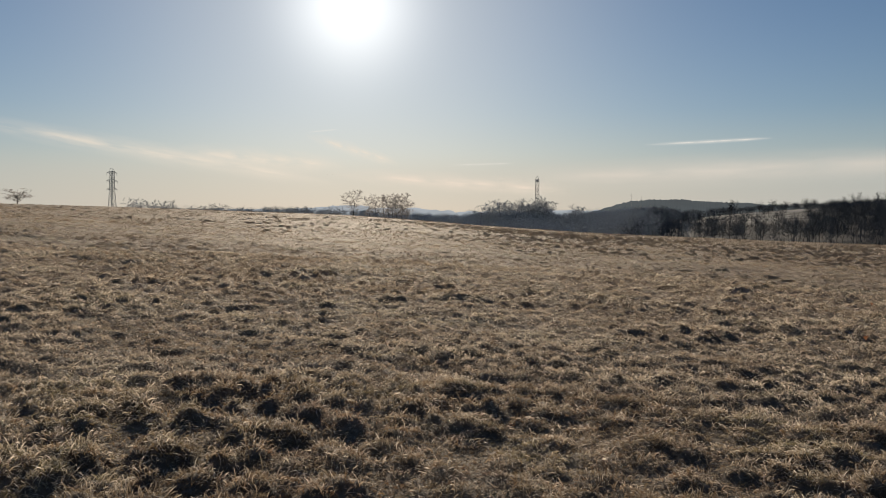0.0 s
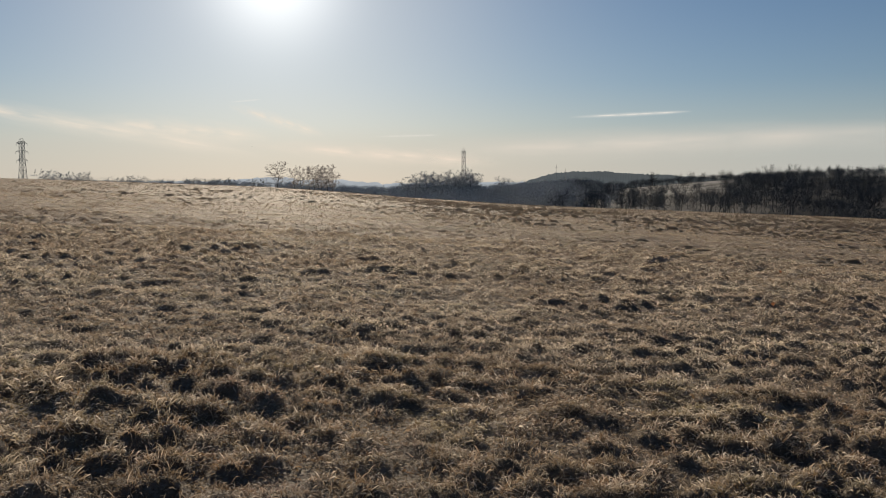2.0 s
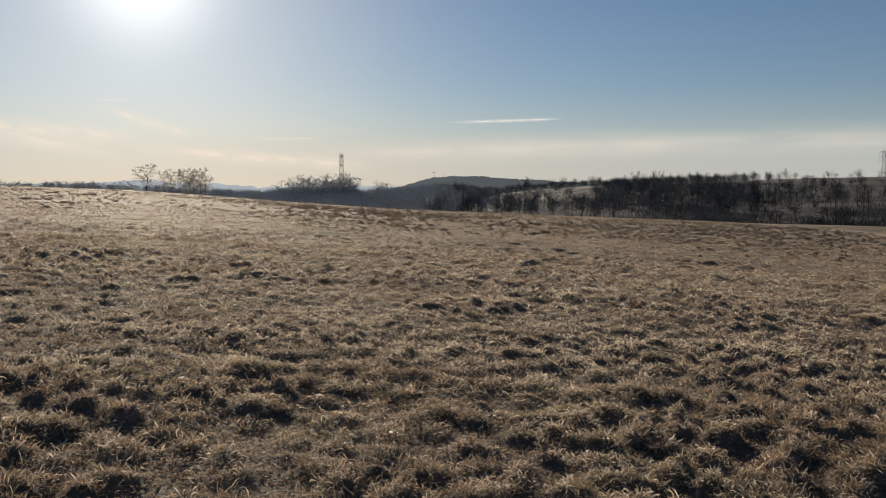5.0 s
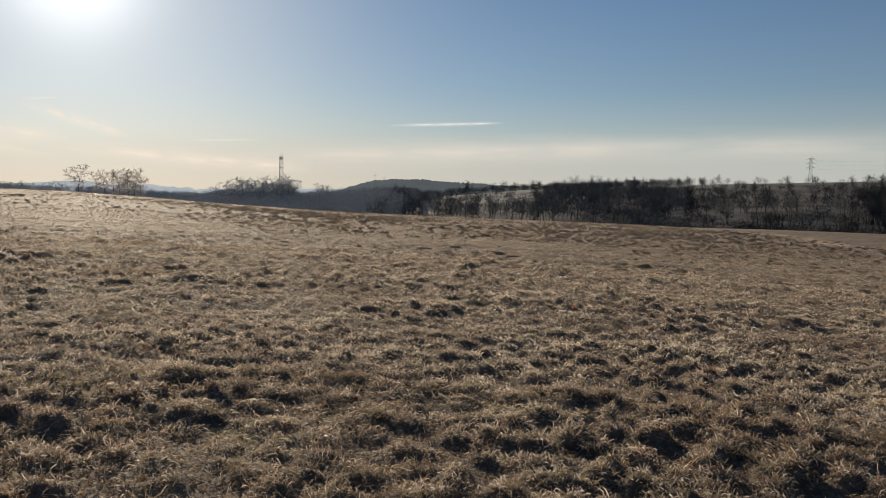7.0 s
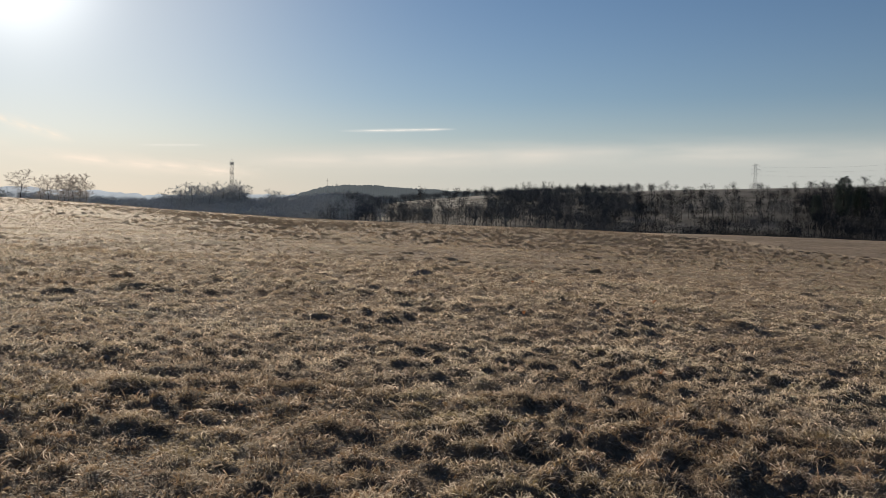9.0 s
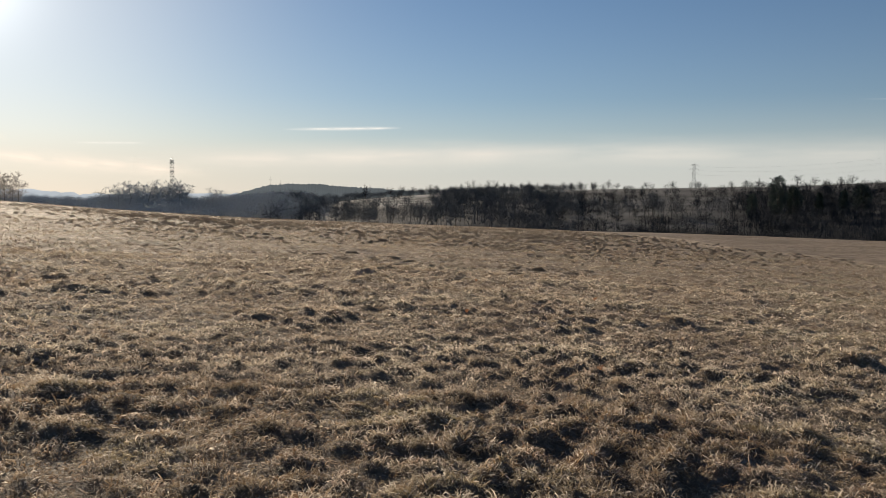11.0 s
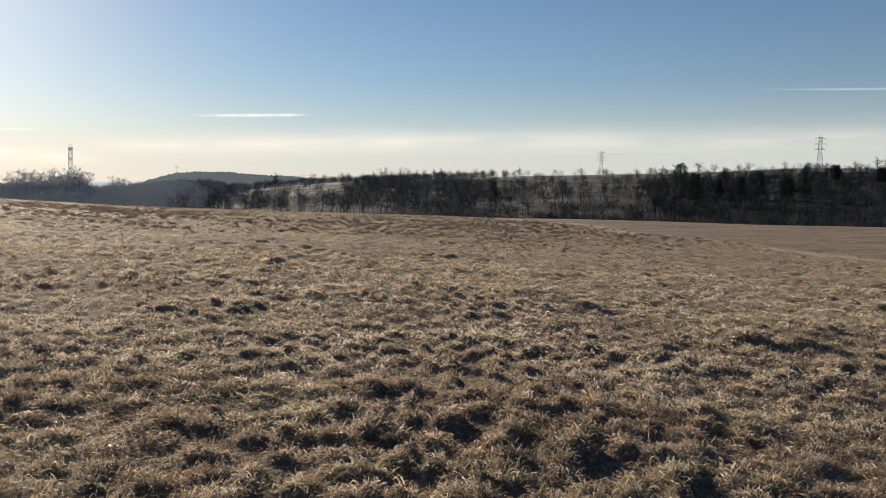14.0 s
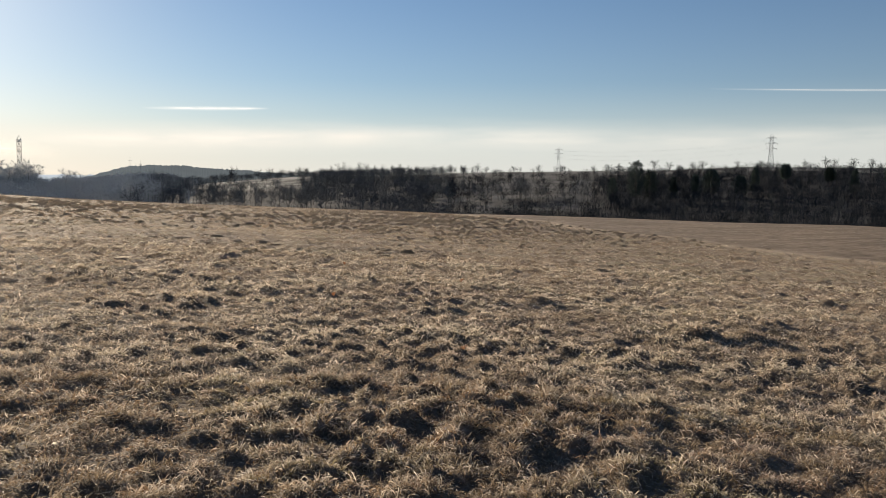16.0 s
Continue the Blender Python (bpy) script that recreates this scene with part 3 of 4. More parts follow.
def build_hummocks():
    """Low uneven domes of matted grass over the far field, in one sheet of stuff."""
    rng = np.random.default_rng(17)
    x, y, r = scatter(rng, 30000, 18.0, 138.0, 1.05)
    az = np.degrees(np.arctan2(x, y))
    keep = rng.random(len(x)) < (1 - 0.995 * mown(x, y)) * (0.35 + 0.65 * step(-6, 8, az)) * (0.25 + 0.75 * step(0.3, 0.65, value_noise(x / 7, y / 7, 19))) * (0.65 + 0.35 * step(28, 48, r))
    x, y, r, az = x[keep], y[keep], r[keep], az[keep]
    n, seg = len(x), 6
    wide = 0.112 * rng.lognormal(0, 0.35, n) * (0.8 + 0.5 * step(35, 100, r))
    tall = wide * rng.uniform(0.2, 0.4, n) * (1 - 0.4 * step(95, 130, r)) * (1 + 0.35 * step(0, 14, az) * (1 - step(45, 75, r)))
    turn, long = rng.uniform(0, np.pi, n), rng.uniform(1.0, 1.7, n)
    rings = []
    for rad, up in ((1.0, -0.25), (0.5, 0.9)):
        a = np.arange(seg) * 2 * np.pi / seg + turn[:, None]
        q = wide[:, None] * rad * rng.uniform(0.75, 1.25, (n, seg))
        px, py = x[:, None] + np.cos(a) * q * long[:, None], y[:, None] + np.sin(a) * q
        pz = land(x, y, False)[:, None] + tall[:, None] * up * rng.uniform(0.8, 1.2, (n, seg))
        rings.append(np.stack([px, py, pz], -1))
    co = np.concatenate(rings, 1)
    fs = []
    for i in range(seg):
        j = (i + 1) % seg
        fs += [(i, j, seg + j), (i, seg + j, seg + i)]
    fs += [(seg, seg + i, seg + i + 1) for i in range(1, seg - 1)]
    idx = (np.arange(n)[:, None, None] * 2 * seg + np.array(fs)[None]).reshape(-1).astype(np.int32)
    me = bpy.data.meshes.new("field_hummocks")
    me.vertices.add(n * 2 * seg)
    me.vertices.foreach_set("co", co.astype(np.float32).ravel())
    me.loops.add(len(idx))
    me.loops.foreach_set("vertex_index", idx)
    me.polygons.add(len(idx) // 3)
    me.polygons.foreach_set("loop_start", np.arange(0, len(idx), 3, dtype=np.int32))
    me.polygons.foreach_set("use_smooth", np.ones(len(idx) // 3, bool))
    me.materials.append(HUMMOCK)
    me.update()
    tagged(new("field_hummocks", me), "low matted hummocks of frosted grass on the rising field", "grass", kind="stuff")
    print("hummocks", n)


build_grass()
build_hummocks()


# ------------------------------------------------------------------ trees
def tube(vs, fs, p, q, r0, r1, sides=3):
    p, q = Vector(p), Vector(q)
    d = (q - p).normalized()
    a = d.orthogonal().normalized()
    b = d.cross(a)
    k = len(vs)
    for c, r in ((p, r0), (q, r1)):
        for i in range(sides):
            t = 2 * math.pi * i / sides
            vs.append(tuple(c + a * (math.cos(t) * r) + b * (math.sin(t) * r)))
    for i in range(sides):
        j = (i + 1) % sides
        fs.append((k + i, k + j, k + sides + j, k + sides + i))


def sliver(vs, fs, p, q, w):
    p, q = Vector(p), Vector(q)
    a = (q - p).orthogonal().normalized() * (w / 2)
    k = len(vs)
    vs += [tuple(p - a), tuple(p + a), tuple(q)]
    fs.append((k, k + 1, k + 2))


def bare_tree_mesh(rng, height, spread, limbs=9, subs=7, twigs=14, fork=0.3, thin=0.08, reach=0.05, rise=-0.5, stout=0.022, low=4, crown=0.55):
    """Trunk and leafless crown, rooted at the origin: lists for the trunk and the crown."""
    tv, tf, cv, cf = [], [], [], []
    u = rng.uniform
    base = height * stout
    pts = [Vector((0, 0, -0.6))]
    for i in range(1, 6):
        pts.append(Vector((u(-1, 1) * height * 0.012 * i, u(-1, 1) * height * 0.012 * i, height * 0.165 * i)))
    for i in range(5):
        tube(tv, tf, pts[i], pts[i + 1], base * (1 - i * 0.19), base * (1 - (i + 1) * 0.19), 6)
    mid, rx, rz = Vector((0, 0, height * crown)), spread * height * 0.5, height * (1 - crown)

    def inside(v, lim):
        d = v - mid
        k = math.sqrt((d.x * d.x + d.y * d.y) / rx ** 2 + d.z * d.z / rz ** 2)
        return v if k < lim else mid + d * (lim / k)
    for i in range(limbs):
        t = fork + (0.8 - fork) * (i + u(0, 0.8)) / limbs
        k = min(t, 0.999) * 5
        p = pts[int(k)].lerp(pts[int(k) + 1], k - int(k))
        az, up = i * 2.4 + u(-0.5, 0.5), (u(-0.7, 0.0) if i % low == 0 else u(-0.05, 1.3))
        q = mid + Vector((math.cos(az) * rx * math.cos(up), math.sin(az) * rx * math.cos(up), rz * math.sin(up))) * u(0.7, 1.0)
        m = p.lerp(q, 0.5) + Vector((u(-1, 1), u(-1, 1), u(-0.6, 1.2))) * height * 0.04
        r0 = base * 0.45 * (1.15 - t)
        tube(cv, cf, p, m, r0, r0 * 0.65)
        tube(cv, cf, m, q, r0 * 0.65, r0 * 0.2)
        for j in range(subs):
            s = 0.12 + 0.88 * (j + u(0, 1)) / subs
            b = p.lerp(m, s * 2) if s < 0.5 else m.lerp(q, s * 2 - 1)
            e = inside(b + Vector((u(-1, 1), u(-1, 1), u(-0.35, 1))).normalized() * height * u(0.12, 0.22), u(0.85, 1.0))
            tube(cv, cf, b, e, r0 * 0.3, r0 * 0.1)
            out = (e - b).normalized()
            for k in range(twigs):
                g = b.lerp(e, u(0.1, 1.0))
                way = (out * 0.6 + Vector((u(-1, 1), u(-1, 1), u(rise, 1)))).normalized()
                sliver(cv, cf, g, g + way * height * reach * u(0.6, 1.4), thin * u(0.6, 1.4))
    return tv, tf, cv, cf


def wood_tree_mesh(rng, height, spread):
    """A cheap bare tree for the depth of a wood, with brush round its foot."""
    vs, fs = [], []
    u = rng.uniform
    tube(vs, fs, (0, 0, -0.8), (u(-.3, .3), u(-.3, .3), height * 0.5), height * 0.016, height * 0.01)
    tube(vs, fs, (0, 0, height * 0.5), (u(-.5, .5), u(-.5, .5), height * 0.95), height * 0.01, height * 0.003)
    mid, rx, rz = Vector((0, 0, height * 0.57)), spread * height * 0.55, height * 0.43
    for i in range(5):
        az = i * 2.4 + u(-.5, .5)
        q = mid + Vector((math.cos(az) * rx * 0.7, math.sin(az) * rx * 0.7, rz * u(0.0, 0.8)))
        tube(vs, fs, (0, 0, height * u(0.25, 0.6)), q, height * 0.008, height * 0.003)
    for i in range(112):
        d = Vector((u(-1, 1), u(-1, 1), u(-0.9, 1)))
        d = d.normalized() * u(0.3, 0.95)
        g = mid + Vector((d.x * rx, d.y * rx, d.z * rz))
        way = Vector((d.x + u(-.5, .5), d.y + u(-.5, .5), u(-0.2, 1))).normalized()
        sliver(vs, fs, g, g + way * height * u(0.1, 0.18), u(0.1, 0.25))
    for i in range(22):
        g = Vector((u(-6, 6), u(-6, 6), -0.3))
        sliver(vs, fs, g, g + Vector((u(-1, 1), u(-1, 1), u(1.2, 4.2))), u(0.12, 0.3))
    return vs, fs


def make_tree(name, rng, height, spread, label, twig=None, **kw):
    tv, tf, cv, cf = bare_tree_mesh(rng, height, spread, **kw)
    root = new(name)
    part("trunk", tv, tf, BARK, root)
    part("crown", cv, cf, twig or TWIGS, root)
    return tagged(root, label, "shrub" if "shrub" in name else "tree")


def conifer_mesh(rng, height, width, bare=0.15, blunt=0.6):
    """Evergreen with ragged tiers of drooping sprays; blunt: 0 a spire, 1 a broad round head."""
    tv, tf, cv, cf = [], [], [], []
    u = rng.uniform
    tube(tv, tf, (0, 0, -0.5), (0, 0, height * 0.97), height * 0.018, height * 0.003, 6)
    for i in range(80):
        t = bare + (0.97 - bare) * (i + u(0, 1)) / 80
        a = i * 2.4 + u(-0.6, 0.6)
        k = (t - bare) / (1 - bare)
        reach = width / 2 * ((1 - blunt) * (1 - k) ** 0.9 + blunt * math.sqrt(max(0.0, 1 - (1.85 * k - 0.85) ** 2))) * u(0.6, 1.12) + 0.15
        tip = Vector((math.cos(a) * reach, math.sin(a) * reach, t * height + reach * u(-0.15, 0.2)))
        root = Vector((0, 0, t * height * 0.96))
        tube(tv, tf, root, tip, height * 0.005, height * 0.0015)
        for n in range(42):
            c = root.lerp(tip, u(0.3, 1.0)) + Vector((u(-1, 1), u(-1, 1), u(-1, 1))) * height * 0.045
            way = Vector((math.cos(a) + u(-1, 1), math.sin(a) + u(-1, 1), u(-0.7, 0.7))).normalized() * height * u(0.03, 0.055)
            side = way.orthogonal().normalized() * height * u(0.007, 0.016)
            k0 = len(cv)
            cv += [tuple(c - side), tuple(c + side), tuple(c + way)]
            cf.append((k0, k0 + 1, k0 + 2))
    return tv, tf, cv, cf


def make_conifer(name, rng, height, width, label, **kw):
    tv, tf, cv, cf = conifer_mesh(rng, height, width, **kw)
    root = new(name)
    part("trunk", tv, tf, BARK, root)
    part("crown", cv, cf, NEEDLES, root)
    return tagged(root, label, "tree")


def place(az, r, sink=0.0):
    x, y = r * math.sin(radians(az)), r * math.cos(radians(az))
    return x, y, float(land(x, y, False)) - sink


def build_trees():
    rng = random.Random(5)
    kinds = [make_tree("bare_tree", rng, 12.0, s, "leafless grey-brown deciduous tree with a fine twiggy crown", limbs=l, fork=f, thin=0.085, twigs=13, low=2)
             for s, l, f in ((0.85, 12, 0.16), (1.0, 13, 0.12), (0.75, 11, 0.16), (1.15, 14, 0.1))]
    kinds += [make_tree("bare_tree", rng, 12.0, s, "tall leafless tree with a clear dark trunk", twig=HAZE_MID, limbs=9, subs=7, fork=0.2, thin=0.06, twigs=16, reach=0.07, rise=0.0, stout=0.011, low=2, crown=0.6) for s in (0.6, 0.8)]
    kinds += [make_tree("bare_tree", rng, 12.0, s, "slender tree with upswept limbs, paled for haze", twig=HAZE_TAN, limbs=12, fork=f, thin=0.055, twigs=20, subs=8, reach=0.065, rise=0.1, stout=0.01) for s, f in ((0.6, 0.15), (0.9, 0.1))]
    kinds += [make_tree("bare_tree", rng, 12.0, s, "old leafless tree with a rounded crown in haze-pale colour", twig=HAZE_PALE, limbs=14, subs=8, fork=f, thin=0.055, twigs=19, reach=0.06, rise=-0.2, low=2, stout=0.016) for s, f in ((0.85, 0.16), (1.05, 0.14))]
    kinds += [make_tree("bare_tree", rng, 12.0, 1.35, "lone spreading leafless tree with a dense round crown", twig=HAZE_TAN, limbs=17, subs=9, fork=0.12, thin=0.075, twigs=19, reach=0.06, rise=-0.2, low=2)]
    kinds += [make_tree("bare_shrub", rng, 12.0, s, "low leafless shrub on the field's brow, paled for haze", twig=HAZE_PALE, limbs=14, subs=6, fork=0.04, thin=0.13, twigs=16, reach=0.08, rise=-0.1, low=2, stout=0.01, crown=0.5) for s in (1.5, 2.1)]
    spots = []
    used = [False] * len(kinds)

    def tree(az, r, height, kind=None):
        k = rng.randrange(4) if kind is None else kind
        s = height / 12.0
        x, y, z = place(az, r)
        if not used[k]:
            used[k] = True
            ob = kinds[k]
            ob.location, ob.scale, ob.rotation_euler = (x, y, z), (s, s, s), (0, 0, rng.uniform(0, 6.28))
        else:
            ob = copy_thing(kinds[k], pose(x, y, z, 0, 0, rng.uniform(0, 360)))
            ob.scale = (s, s, s)
        spots.append(ob)
        return ob

    def top(az, r, el, kind=None):
        """A tree whose top shows el degrees above the eye's level."""
        z = 1.55 + r * math.tan(radians(el))
        return tree(az, r, max(2.5, z - place(az, r)[2]), kind)

    # lone round tree and shrubs on the brow, copse behind it
    top(-27.3, 165, 1.62, 10).scale *= Vector((1.5, 1.5, 1.0))
    for az, el in ((-20.6, 1.05), (-20.1, 0.8), (-19.6, 0.95), (-19.0, 0.8), (-18.3, 0.9), (-16.9, 0.6), (-16.2, 0.55), (-15.6, 0.7), (-15.0, 0.62)):
        top(az, 228 + rng.uniform(-8, 8), el, rng.choice((11, 12)))
    for i in range(24):
        top(-21 + 14 * (i + rng.random()) / 24, 240 + rng.uniform(-8, 40), 0.33 + 0.14 * math.sin(i * 1.7) + rng.uniform(0, 0.14), rng.choice((11, 12)))
    top(-6.2, 165, 1.66, 7).scale *= Vector((1.35, 1.35, 1.0))
    for az, el in ((-5.1, 0.85), (-4.65, 1.02), (-4.1, 1.05), (-3.75, 0.95), (-3.25, 1.1), (-2.85, 1.15), (-2.5, 1.0), (-3.5, 0.7)):
        top(az, 170 + rng.uniform(-6, 8), el + 0.32, rng.choice((6, 7, 7)))
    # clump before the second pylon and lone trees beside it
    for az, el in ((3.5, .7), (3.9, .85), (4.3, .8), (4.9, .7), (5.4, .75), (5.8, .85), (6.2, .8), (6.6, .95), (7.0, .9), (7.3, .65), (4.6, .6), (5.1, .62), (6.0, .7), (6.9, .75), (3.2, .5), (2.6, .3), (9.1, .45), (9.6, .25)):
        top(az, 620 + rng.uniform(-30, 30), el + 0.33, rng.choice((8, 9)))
    # skyline trees along the far ridge
    for az, el in ((19.3, .95), (21.0, .6), (21.8, .85), (22.6, .75), (23.8, .95), (24.2, .8), (25.2, .75), (25.9, .95), (26.4, 1.05), (26.8, 1.1), (27.2, 1.0), (27.8, 1.1), (28.3, 1.15),
                   (28.9, 1.0), (29.4, 1.1), (30.1, .95), (30.6, 1.1), (31.2, 1.05), (33.5, 1.0), (34.2, 1.05), (35.0, 1.15), (36.0, 1.2), (36.6, 1.05), (38.5, 1.1),
                   (40.2, 1.2), (43.9, 1.2), (44.9, 1.3), (45.6, 1.4), (47.9, 1.6), (48.9, 1.45), (49.5, 1.3), (50.4, 1.5), (51.0, 1.6), (53.2, 1.6), (54.6, 1.6),
                   (57.2, 1.65), (58.4, 1.9), (58.9, 1.8), (60.0, 1.7), (61.0, 1.8), (62.5, 1.7)):
        top(az, 985 + rng.uniform(-25, 10), el + 0.2 + rng.uniform(-0.05, 0.08), rng.choice((4, 5)) if 25 < az < 31.5 else None)
    # rows of tall trees with clear trunks before the frosted pastures
    for i in range(38):
        tree(rng.uniform(17.0, 26.0), rng.choice((350, 360, 385, 420)) + rng.uniform(-8, 8), rng.uniform(9.5, 14), rng.choice((4, 5, 5)))
    for i in range(30):
        tree(rng.uniform(32.6, 45.8), rng.uniform(530, 610), rng.uniform(11, 17), rng.choice((4, 5, 5)))
    # open-grown trees down the far slope
    for i in range(22):
        az, r = rng.uniform(32.5, 46), rng.uniform(520, 900)
        tree(az, r, rng.uniform(9, 13))
    for i in range(12):
        az, r = rng.uniform(16, 26), rng.uniform(560, 900)
        tree(az, r, rng.uniform(7, 11))
    for i in range(30):
        az, r = rng.uniform(45, 64), rng.uniform(560, 900)
        tree(az, r, rng.uniform(9, 14))
    for ob in spots:
        ob["group"] = "bare trees round the field"

    round_head = make_conifer("evergreen_tree", rng, 12.0, 6.5, "dark green round-headed cedar standing among bare trees", blunt=0.9)
    spire = make_conifer("evergreen_tree", rng, 12.0, 5.0, "dark green pointed evergreen standing among bare trees", blunt=0.25)
    pine = make_conifer("evergreen_tree", rng, 12.0, 5.0, "dark pine with a clear trunk and ragged head", bare=0.52, blunt=0.7)
    firs = [(round_head, 46.75, 560, 1.66, 0.75), (round_head, 47.7, 570, 1.0, 0.95), (round_head, 51.6, 600, 1.15, 1.15), (spire, 54.3, 620, 1.28, 0.95), (pine, 56.1, 640, 1.5, 0.9),
            (pine, 58.7, 640, 1.3, 0.9), (spire, 60.1, 620, 1.2, 0.9), (spire, 49.2, 580, 0.6, 1.0), (round_head, 53.4, 590, 0.75, 1.2), (pine, 62.0, 640, 1.3, 0.9),
            (round_head, 45.2, 540, 0.55, 0.7), (spire, 50.6, 570, 0.8, 1.0)]
    seen = set()
    for cone, az, r, el, fat in firs:
        x, y, z = place(az, r)
        h = 1.55 + r * math.tan(radians(el)) - z
        ob = cone if cone.name not in seen else copy_thing(cone, pose(x, y, z, 0, 0, rng.uniform(0, 360)))
        seen.add(cone.name)
        ob.location, ob.scale = (x, y, z), (h / 12 * fat * 1.05, h / 12 * fat * 1.05, h / 12)
        ob["group"] = "evergreens in the far wood"


build_trees()


def build_woods():
    """The far woods: many bare stems with twiggy crowns, in one sheet of stuff for each wood."""
    rng = np.random.default_rng(3)
    prng = random.Random(9)
    kinds = []
    for spread in (0.6, 0.75, 0.5, 0.65, 0.85):
        vs, fs = wood_tree_mesh(prng, 12.0, spread)
        tris = []
        for f in fs:
            tris.append(f[:3])
            if len(f) == 4:
                tris.append((f[0], f[2], f[3]))
        kinds.append((np.array(vs), np.array(tris)))
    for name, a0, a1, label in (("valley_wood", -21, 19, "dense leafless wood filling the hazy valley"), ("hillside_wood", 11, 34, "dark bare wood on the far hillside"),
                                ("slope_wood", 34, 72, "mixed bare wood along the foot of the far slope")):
        n = 30000
        a = np.radians(rng.uniform(a0, a1, n))
        r = np.sqrt(rng.uniform(340 ** 2, 1160 ** 2, n))
        x, y = r * np.sin(a), r * np.cos(a)
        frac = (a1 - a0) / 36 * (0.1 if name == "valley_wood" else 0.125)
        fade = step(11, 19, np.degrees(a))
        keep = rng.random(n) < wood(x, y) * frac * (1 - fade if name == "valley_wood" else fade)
        x, y = x[keep], y[keep]
        z = land(x, y, False)
        tall = value_noise(x / 28, y / 28, 51)
        high = 1 + 0.35 * band(np.degrees(np.arctan2(x, y)), 2, 9.5, 1.0) + 0.55 * band(np.degrees(np.arctan2(x, y)), 9.5, 15.5, 1.5)
        V, F, k = [], [], 0
        for i in range(len(x)):
            vs, tris = kinds[i % 5]
            h, t = rng.uniform(0.8, 1.0) * (0.78 + 0.4 * tall[i]) * high[i], rng.uniform(0, 6.28)
            c, s = math.cos(t) * h, math.sin(t) * h
            V.append(np.stack([vs[:, 0] * c - vs[:, 1] * s + x[i], vs[:, 0] * s + vs[:, 1] * c + y[i], vs[:, 2] * h + z[i]], -1))
            F.append(tris + k)
            k += len(vs)
        V, F = np.concatenate(V).astype(np.float32), np.concatenate(F).astype(np.int32)
        me = bpy.data.meshes.new(name)
        me.vertices.add(len(V))
        me.vertices.foreach_set("co", V.ravel())
        me.loops.add(F.size)
        me.loops.foreach_set("vertex_index", F.ravel())
        me.polygons.add(len(F))
        me.polygons.foreach_set("loop_start", np.arange(0, F.size, 3, dtype=np.int32))
        # one twig colour for each wood, carrying its haze and light level
        me.materials.append({"valley_wood": HAZE_PALE, "hillside_wood": LIFTED_TWIGS}.get(name, TWIGS))
        me.update()
        tagged(new(name, me), label, "wood", kind="stuff")
        print(name, len(x), len(F))


build_woods()


# ------------------------------------------------------------------ pylons and lines
def strut(a, b, w):
    vs, fs = [], []
    tube(vs, fs, a, b, w, w, 4)
    return vs, fs


def make_pylon(height):
    """Lattice transmission tower: four legs, braced panels, three pairs of arms, a peak."""
    root = new("pylon")
    h = height
    hb, ht, waist = h * 0.088, h * 0.045, 0.6
    legs = [(sx, sy) for sx in (-1, 1) for sy in (-1, 1)]

    def half(t):
        return hb + (ht - hb) * min(t / waist, 1)
    for sx, sy in legs:
        vs, fs = [], []
        last = None
        for t in (0, 0.2, 0.4, waist, 0.94):
            p = (sx * half(t), sy * half(t), t * h - (0.5 if t == 0 else 0))
            if last:
                tube(vs, fs, last, p, 0.26, 0.21, 4)
            last = p
        part("leg", vs, fs, STEEL, root)
    levels = [0.02, 0.16, 0.29, 0.4, 0.5, 0.58, 0.66, 0.74, 0.82, 0.9, 0.94]
    for t0, t1 in zip(levels, levels[1:]):
        vs, fs = [], []
        a, b = half(t0), half(t1)
        for i, ((x0, y0), (x1, y1)) in enumerate((((-1, -1), (1, -1)), ((1, -1), (1, 1)), ((1, 1), (-1, 1)), ((-1, 1), (-1, -1)))):
            tube(vs, fs, (x0 * a, y0 * a, t0 * h), (x1 * b, y1 * b, t1 * h), 0.12, 0.12, 3)
            tube(vs, fs, (x1 * a, y1 * a, t0 * h), (x0 * b, y0 * b, t1 * h), 0.12, 0.12, 3)
            tube(vs, fs, (x0 * b, y0 * b, t1 * h), (x1 * b, y1 * b, t1 * h), 0.12, 0.12, 3)
        part("bracing", vs, fs, STEEL, root)
    for t, reach in ((0.58, 0.15), (0.74, 0.17), (0.9, 0.15)):
        for side in (-1, 1):
            vs, fs = [], []
            tip = (side * reach * h, 0, t * h + 0.3)
            for sy in (-1, 1):
                tube(vs, fs, (side * half(t), sy * half(t), t * h), tip, 0.19, 0.14, 4)
                tube(vs, fs, (side * half(t), sy * half(t), t * h + h * 0.04), tip, 0.16, 0.13, 4)
            arm = part("crossarm", vs, fs, STEEL, root)
            vs, fs = strut((tip[0], 0, tip[2]), (tip[0], 0, tip[2] - h * 0.05), 0.13)
            part("insulator", vs, fs, STEEL, arm)
    vs, fs = [], []
    for sx, sy in legs:
        tube(vs, fs, (sx * ht, sy * ht, 0.94 * h), (sx * 1.5, 0, h), 0.12, 0.1, 4)
    tube(vs, fs, (-1.6, 0, h), (1.6, 0, h), 0.12, 0.12, 4)
    part("peak", vs, fs, STEEL, root)
    return tagged(root, "tall grey lattice steel electricity pylon", "pylon", group="pylons of the power line")


PYLONS = [(-21.85, 800, 2.87, 58), (6.51, 800, 2.55, 84), (41.54, 1005, 2.52, -42), (55.18, 985, 3.34, -52)]


